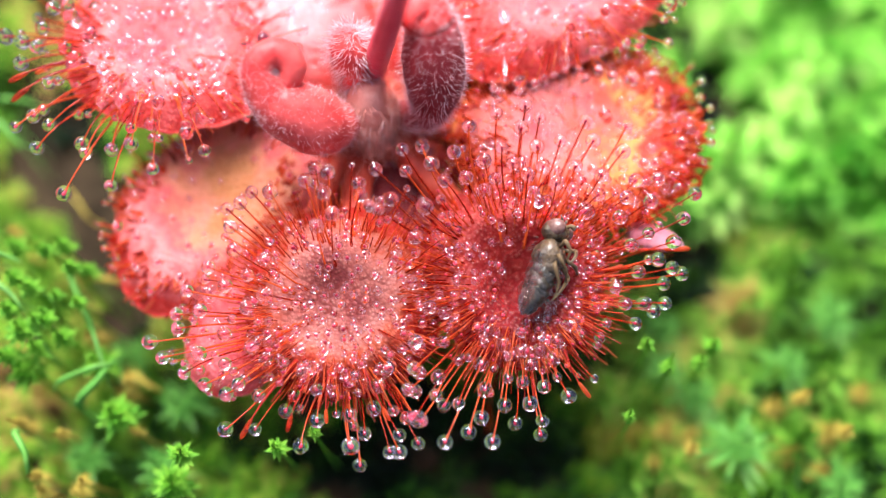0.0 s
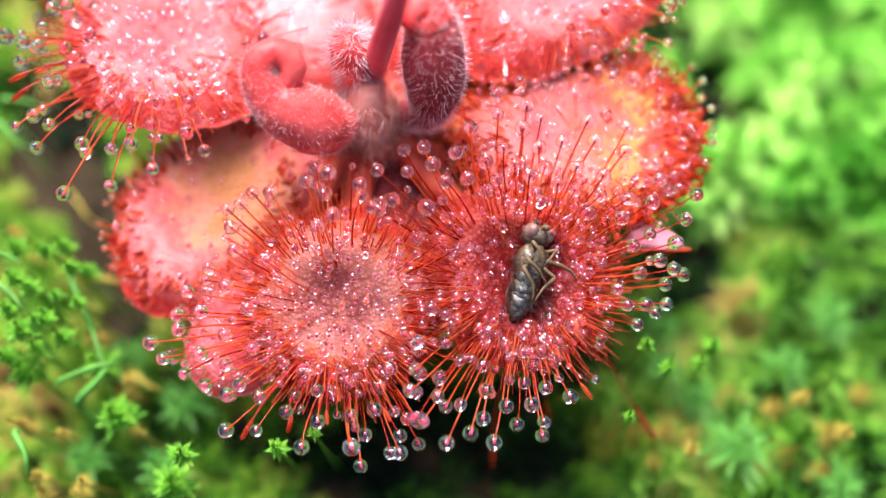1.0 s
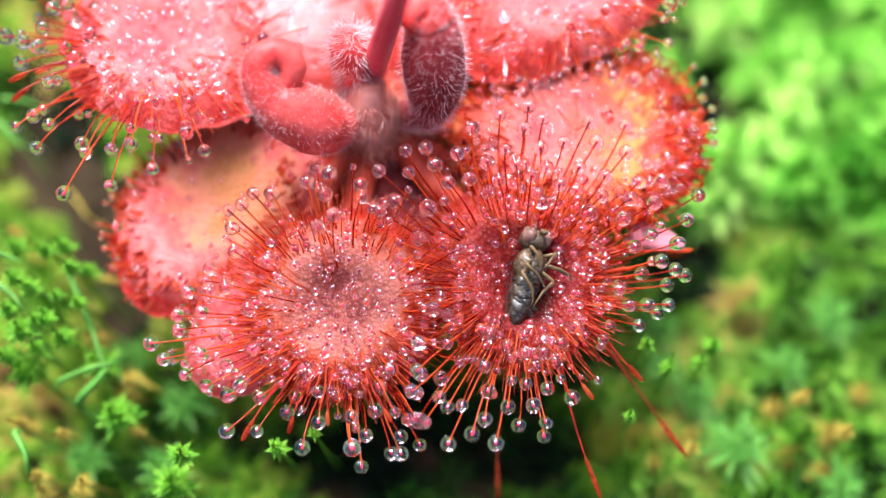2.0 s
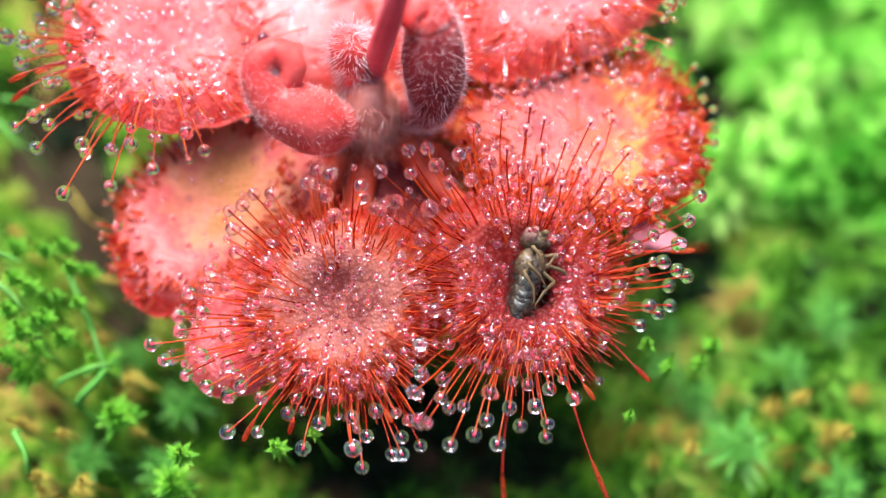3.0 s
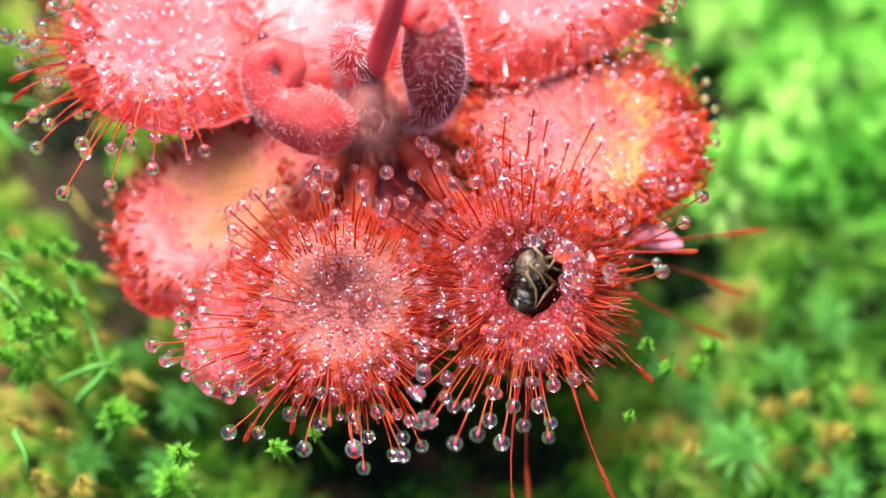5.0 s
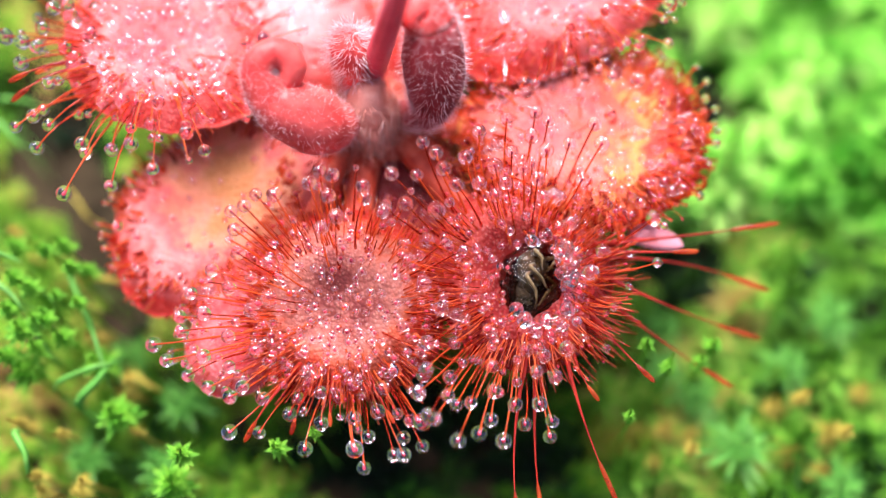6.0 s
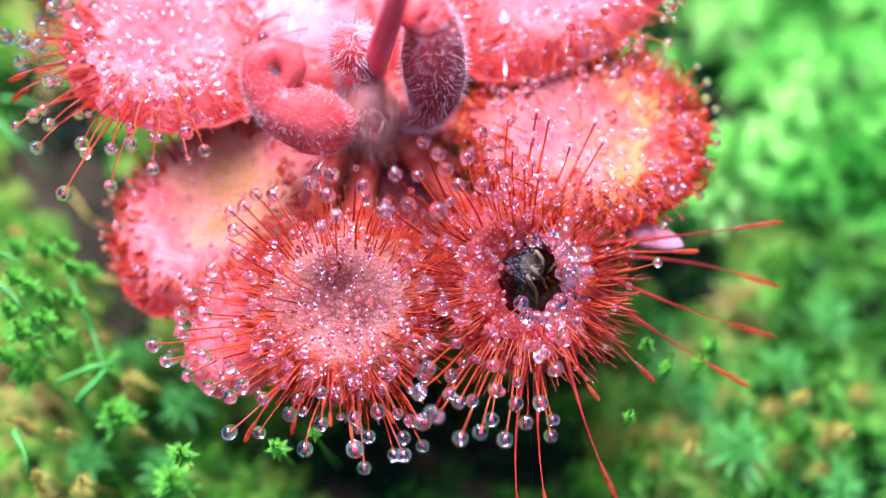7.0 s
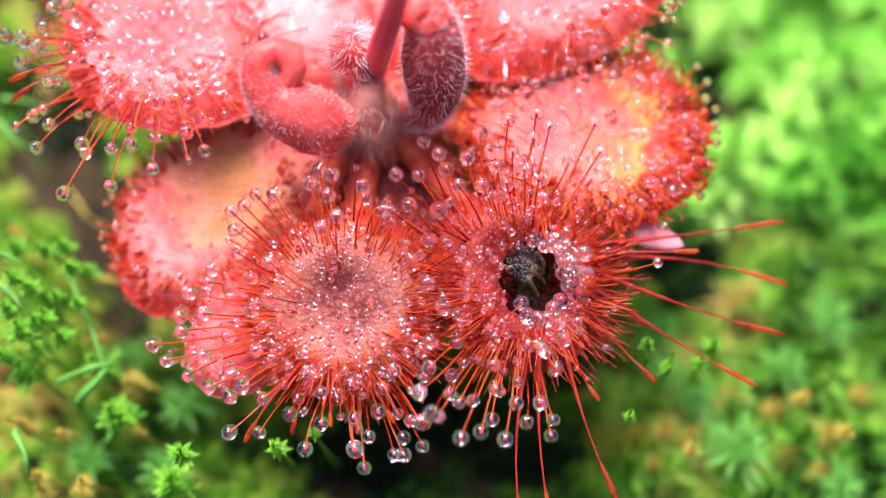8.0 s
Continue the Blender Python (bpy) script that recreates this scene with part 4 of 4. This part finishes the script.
def crown():
    rows = smooth_path([(0, 0, -4.0, 0.8), (0.1, 0, 2.0, 1.2), (0, 0.1, 4.5, 2.2), (0, 0, 5.6, 1.9), (0, 0, 6.4, 0.7)], 16)
    v, f = tube([p[:3].tolist() for p in rows], [float(p[3]) for p in rows], 20)
    root = new("sundew_plant")
    root.location = (HEART[0] * MM, HEART[1] * MM, 0)
    part("stem", mesh_of("stem", v, f, CROWN), root)
    hairs("hairs", [(0, 0, 5.1), (0.05, 0, 5.5), (0, 0, 5.9), (0, 0, 6.3)], [1.7, 1.65, 1.3, 0.8], 900, 1.1, root, 31, 0.009, 0.2, SHEATH)
    v, f = tube([p[:3] for p in smooth_path([(0, -0.9, 5.2, 1), (0, -0.8, 6.2, 1), (0, -0.5, 7.2, 1), (0.1, -0.1, 8.0, 1)], 10)], [1.1, 1.08, 1.04, 1.0, 0.95, 0.9, 0.84, 0.76, 0.68, 0.58, 0.45], 24)
    v = [q + Vector((q.x, q.y + 0.7, 0)).normalized() * 0.2 * noise.noise(Vector((math.atan2(q.y + 0.7, q.x) * 5, 0, q.z * 0.3))) for q in v]
    part("leaf_sheath", mesh_of("leaf_sheath", v, f, SHEATH), root, None, "pale pink papery leaf sheath")
    rng = np.random.default_rng(33)
    pieces = []
    for _ in range(150):
        a, h, k = rng.uniform(0, 6.28), rng.uniform(0.8, 2.0), rng.uniform(0.98, 1.2)
        c, sn, z = math.cos(a), math.sin(a), rng.uniform(5.2, 6.3)
        pieces.append(tube([(1.05 * k * c, -0.85 + 1.05 * k * sn, z), (1.02 * k * c, -0.75 + 1.02 * k * sn, z + 0.5 * h), (1.0 * k * c + rng.normal(0, 0.12), -0.6 + 1.0 * k * sn + rng.normal(0, 0.12), z + h)], [0.045, 0.04, 0.012], 4))
    v, f = joined(pieces)
    part("stipule_fibre", mesh_of("stipule_fibre", v, f, STIPULE), root, None, "glossy pale papery fibres", "stuff")
    hairs("stipule_hairs", [(0, -0.9, 5.2), (0, -0.85, 5.9), (0, -0.7, 6.6), (0, -0.45, 7.3), (0.1, -0.15, 7.8)], [1.05, 1.0, 0.9, 0.75, 0.55], 700, 0.7, root, 32, 0.011, 0.5, SHEATH)
    a, b, c = Vector((-2.80, 6.67, 6.20)), Vector((-2.20, 6.26, 9.50)), Vector((-1.39, 5.74, 14.00))
    o = Vector((HEART[0], HEART[1], 0))
    d = (c - b) * 1.4
    pts = smooth_path([(*(a - o), 0.5), (*(b - o), 0.43), (*(c - o), 0.40), (*(c + d - o), 0.36)], 24)
    v, f = tube([p[:3] for p in pts], [p[3] for p in pts], 18)
    part("flower_stalk", mesh_of("flower_stalk", v, f, SCAPE), root, None, "smooth dark pink flower stalk")
    tagged(root, "heart of the sundew with pale hairs and a pink flower stalk", "plant")


crown()


# ---- the caught fly: head towards +x, belly up ----
def fly():
    def body(name, v, f, m):
        return mesh_of(name, [Vector(q) * 1.28 for q in v], f, m)

    def spot(x, y, z, m=None):
        return at(1.28 * x, 1.28 * y, 1.28 * z, m)

    root = new("fly")
    v, f = joined([ball(0.50, 0.50, 0.46, 3, 0.2, 1.0), (lambda b: ([q + Vector((-0.32, 0, 0.02)) for q in b[0]], b[1]))(ball(0.3, 0.36, 0.36, 3, 0.1, 5.0))])
    part("thorax", body("thorax", v, f, CHITIN), root, spot(0.3, 0, 0.1))
    v, f = ball(0.32, 0.44, 0.38, 3, 0.08, 2.0)
    head = part("head", body("head", v, f, CHITIN), root, spot(1.02, 0, 0.12))
    for s in (-1, 1):
        v, f = ball(0.25, 0.2, 0.3, 3)
        part("eye", body("eye", v, f, EYEMAT), head, spot(0.06, 0.26 * s, 0.1), "large dull brown eye")
        v, f = tube([(0.2, 0.08 * s, 0.1), (0.34, 0.12 * s, 0.18), (0.45, 0.2 * s, 0.14)], [0.04, 0.05, 0.015], 6)
        part("antenna", body("antenna", v, f, CHITIN), head)
    v, f = tube([(0.12, 0, 0.25), (0.2, 0.02, 0.42), (0.14, 0, 0.55)], [0.07, 0.06, 0.09], 6)
    part("mouthparts", body("mouthparts", v, f, LEGMAT), head)
    for k, (x, r) in enumerate([(-0.1, 0.46), (-0.3, 0.48), (-0.5, 0.47), (-0.7, 0.44), (-0.88, 0.42), (-1.02, 0.37), (-1.12, 0.29)]):
        v, f = ball(0.42 - 0.02 * k, r * (0.8 - 0.04 * (k % 2)), r * 0.8, 3, 0.35, k)
        part("abdomen_segment", body("abdomen_segment", v, f, BELLY), root, spot(x, 0.02 * k, 0.05 - 0.03 * k))
    gait = [(0.55, [(0.1, 0.28, 0.22), (-0.1, 0.1, 0.34), (-0.3, 0.02, 0.28), (-0.42, -0.06, 0.24)]),
            (0.35, [(-0.2, 0.36, 0.2), (-0.45, 0.0, 0.3), (-0.62, -0.22, 0.24), (-0.7, -0.4, 0.18)]),
            (0.15, [(-0.25, 0.4, 0.12), (-0.62, 0.06, 0.2), (-0.9, -0.06, 0.14), (-1.1, -0.1, 0.02)])]
    flung = [(-0.08, 0.5, 0.2), (-0.12, 0.9, 0.1), (-0.26, 1.15, 0.06), (-0.3, 1.4, 0.0)]
    for s in (-1, 1):
        for k, (x, path) in enumerate(gait):
            way = flung if (s, k) == (-1, 1) else path
            p = [(0, 0, 0), *((px_, py_ * s, pz_ + 0.05 * (s > 0)) for px_, py_, pz_ in way)]
            q = [(*c, r) for c, r in zip(p, (0.05, 0.06, 0.045, 0.028, 0.01))]
            q = [[u * (1 - e) + w * e for u, w in zip(q[i], q[i + 1])] for i in range(4) for e in (0.06, 0.5, 0.94)]
            v, f = tube([c[:3] for c in q], [c[3] for c in q], 7)
            part("leg", body("leg", v, f, LEGMAT), root, spot(x, 0.14 * s, 0.42))
        pts, faces = [], []
        for i in range(13):
            t = i / 12
            w = 0.42 * math.sin(math.pi * min(1, t * 0.95 + 0.05)) ** 0.7
            for j in range(7):
                pts.append((-1.9 * t, (j / 6 - 0.5) * 2 * w, 0.05 * math.sin(t * 7 + j) + 0.03 * math.sin(t * 19)))
        n = len(pts)
        pts += [(x, y, z - 0.015) for x, y, z in pts]
        for i in range(12):
            for j in range(6):
                q = (i * 7 + j, i * 7 + j + 1, i * 7 + j + 8, i * 7 + j + 7)
                faces += [q, tuple(n + k for k in q[::-1])]
        part("wing", body("wing", pts, faces, WINGMAT), root, spot(0.3, 0.5 * s, 0.0, Euler((1.1 * s, 0.0, -0.05 * s)).to_matrix().to_4x4()), "clear crumpled wing")
    rng = np.random.default_rng(9)
    pieces = []
    for _ in range(150):
        a, x = rng.uniform(-1.2, 4.3), rng.uniform(-1.1, 0.75)
        r = 0.46 if x > -0.5 else 0.46 + (x + 0.5) * 0.5
        p = Vector((x, r * math.cos(a), 0.05 + r * 0.85 * math.sin(a)))
        d = Vector((-0.5, math.cos(a), math.sin(a))).normalized() * rng.uniform(0.08, 0.22)
        pieces.append(tube([p, p + d], [0.012, 0.003], 3))
    v, f = joined(pieces)
    part("bristles", body("bristles", v, f, BELLY), root, kind="stuff")
    tagged(root, "small dark fly stuck on its back in the leaf", "fly")
    return root


FLY = fly()


def fluid():
    v, f = ball(1.55, 1.1, 0.22, 4, 0.35, 3.0)
    turned = Matrix.Rotation(radians(82), 3, "Z")
    ob = new("digestive_fluid", mesh_of("digestive_fluid", [turned @ q for q in v], f, FLUIDMAT))
    ob.visible_shadow = False
    return tagged(ob, "clear brown digestive fluid pooling round the fly", "fluid")


FLUID = fluid()


# ---- what moves ----
def fold_row(base, th, degrees_in):
    return at(*base) @ Matrix.Rotation(th, 4, "Z") @ Matrix.Rotation(-radians(degrees_in), 4, "Y")


def ease(t, t0, t1):
    s = min(1, max(0, (t - t0) / (t1 - t0)))
    return s * s * (3 - 2 * s)


def motions():
    rng = np.random.default_rng(77)
    times = [0, 1, 2, 2.8, 3.4, 4, 4.6, 5.2, 5.8, 6.4, 7, 7.5, 8]
    # the leaves creep as they grow
    for ob, dx, dy in ((LEAF_A, 0.15, -0.12), (LEAF_B, 0.32, -0.13), (LEAF_E, 0.2, -0.05)):
        m = ob.matrix_basis.copy()
        walk(ob, [(t, Matrix.Translation((dx * MM * (ease(t, -4, 7.5) - ease(0, -4, 7.5)) * 1.4, dy * MM * (ease(t, -4, 5) - ease(0, -4, 5)) * 1.4, 0)) @ m) for t in (0, 1.5, 3, 4.5, 6, 8)])
    # the tentacles beside the fly fold in over it
    for ob, base, th, facing, reach, fold, ring, r0, out, up in FOLDING:
        if fold and ring == 4:
            deg = math.degrees((facing + math.pi) % (2 * math.pi) - math.pi)
            L = math.hypot(out, up)
            angle = math.degrees(math.acos(-rng.uniform(0.4, 0.6) / L)) - math.degrees(math.atan2(up, out))
            t0 = (4.2 if deg < -30 else 2.5) + rng.uniform(0, 1.0)
            walk(ob, [(t, fold_row(base, th, angle * ease(t, t0, t0 + 1.6))) for t in times])
            continue
        if fold and abs(reach - 6.2355) < 0.02:  # this one leans over until its drop meets the next
            turn = math.atan2(-0.30 - base[1], -5.83 - base[0]) - th
            turn = (turn + math.pi) % (2 * math.pi) - math.pi
            walk(ob, [(t, fold_row(base, th + turn * q, 0)) for t, q in ((0, 0), (2.8, 0.08), (3.4, 0.3), (4.0, 0.62), (4.3, 0.9), (4.5, 1), (8, 1))])
            continue
        if not fold or reach < 1.7 or ring == 3 or (ring == 1 and rng.uniform() < 0.4):
            continue
        deg = math.degrees((facing + math.pi) % (2 * math.pi) - math.pi)
        L = math.hypot(out, up)
        rest = math.degrees(math.atan2(up, out))
        full = math.degrees(math.acos(max(-0.9, min(0.9, (rng.uniform(0.75, 1.4) - r0) / L)))) - rest
        late = (reach - 2.0) / 3.5
        if 62 < deg < 90:
            t0, span, angle = 2.4 + 5.0 * late, 2.6, full * (0.95 if reach < 4.6 else 0.35)
        elif -42 < deg <= 62:
            t0, span, angle = 1.6 + 2.3 * late + rng.uniform(-0.4, 0.4), 2.2, full
        elif -80 < deg <= -42:
            t0, span, angle = 2.0 + 2.6 * late, 3.0, full * rng.uniform(0.5, 0.9)
        elif -112 < deg <= -80:
            t0, span, angle = 3.2 + rng.uniform(0, 1), 4.0, (full * rng.uniform(0.3, 0.6) if reach < 3.9 else rng.uniform(2, 8))
        else:
            t0, span, angle = 3.5, 4.0, rng.uniform(3, 12)
        if angle > 1:
            walk(ob, [(t, fold_row(base, th, angle * ease(t, t0, t0 + span))) for t in times])
    # long bare tentacles swing out from under the blade
    swings = [[(0, -50), (2, -47), (3, -38), (4.5, -18), (6, -3), (8, 0)], [(0, -85), (2.8, -80), (4, -58), (4.5, -38), (6, -12), (8, 0)],
              [(0, -88), (2.8, -84), (4, -60), (4.5, -42), (6, -14), (8, 0)], [(0, -95), (3, -90), (4, -70), (4.5, -52), (6, -16), (8, 0)],
              [(0, -85), (1, -60), (1.5, -24), (2.2, -12), (3, -6), (8, 0)], [(0, -62), (1.5, -42), (3, -24), (4.5, -12), (6, -4), (8, 0)], [(0, -85), (3, -80), (4.5, -45), (6, -12), (8, 0)],
              [(0, -75), (0.8, -60), (1.2, -5), (1.6, 0), (2.3, -35), (3, -62), (3.5, -70), (8, -75)],
              [(0, -65), (1.2, -50), (2, -12), (3, -2), (8, 0)]]
    for (ob, base, th, *_), rows in zip([b for b in BARE if b[5]], swings):
        walk(ob, [(t, fold_row(base, th, a)) for t, a in rows])
    # the fly struggles, then lies still and sinks into the blade
    def lie(p, turn, roll):
        return at(*p) @ Euler((radians(roll), radians(-4), radians(turn))).to_matrix().to_4x4()
    walk(FLY, [(0, lie((3.51, -0.80, 6.90), 76, 62)), (0.1, lie((3.47, -0.84, 6.90), 82, 50)), (0.2, lie((3.28, -0.72, 6.80), 92, 20)), (0.4, lie((3.12, -0.70, 6.50), 84, 32)),
               (0.6, lie((3.11, -0.71, 6.40), 90, 22)), (0.8, lie((3.06, -0.69, 6.30), 84, 38)), (1.0, lie((3.01, -0.80, 6.30), 80, 30)), (1.2, lie((3.00, -0.83, 6.20), 86, 36)),
               (1.5, lie((2.96, -0.92, 6.15), 82, 30)), (3.0, lie((3.02, -0.81, 5.85), 81, 32)), (4.5, lie((3.06, -0.77, 5.62), 82, 34)), (6.0, lie((3.07, -0.76, 5.42), 82, 36)), (8.0, lie((3.12, -0.77, 5.12), 82, 38))])
    # fluid wells up over the fly
    walk(FLUID, [(0, at(*(3.19, -0.44, 4.75))), (2.0, at(*(3.20, -0.39, 4.95))), (3.0, at(*(3.18, -0.45, 5.3))), (4.5, at(*(3.14, -0.65, 5.68))), (6.0, at(*(3.14, -0.75, 5.95))), (8.0, at(*(3.16, -0.8, 6.08)))])


motions()
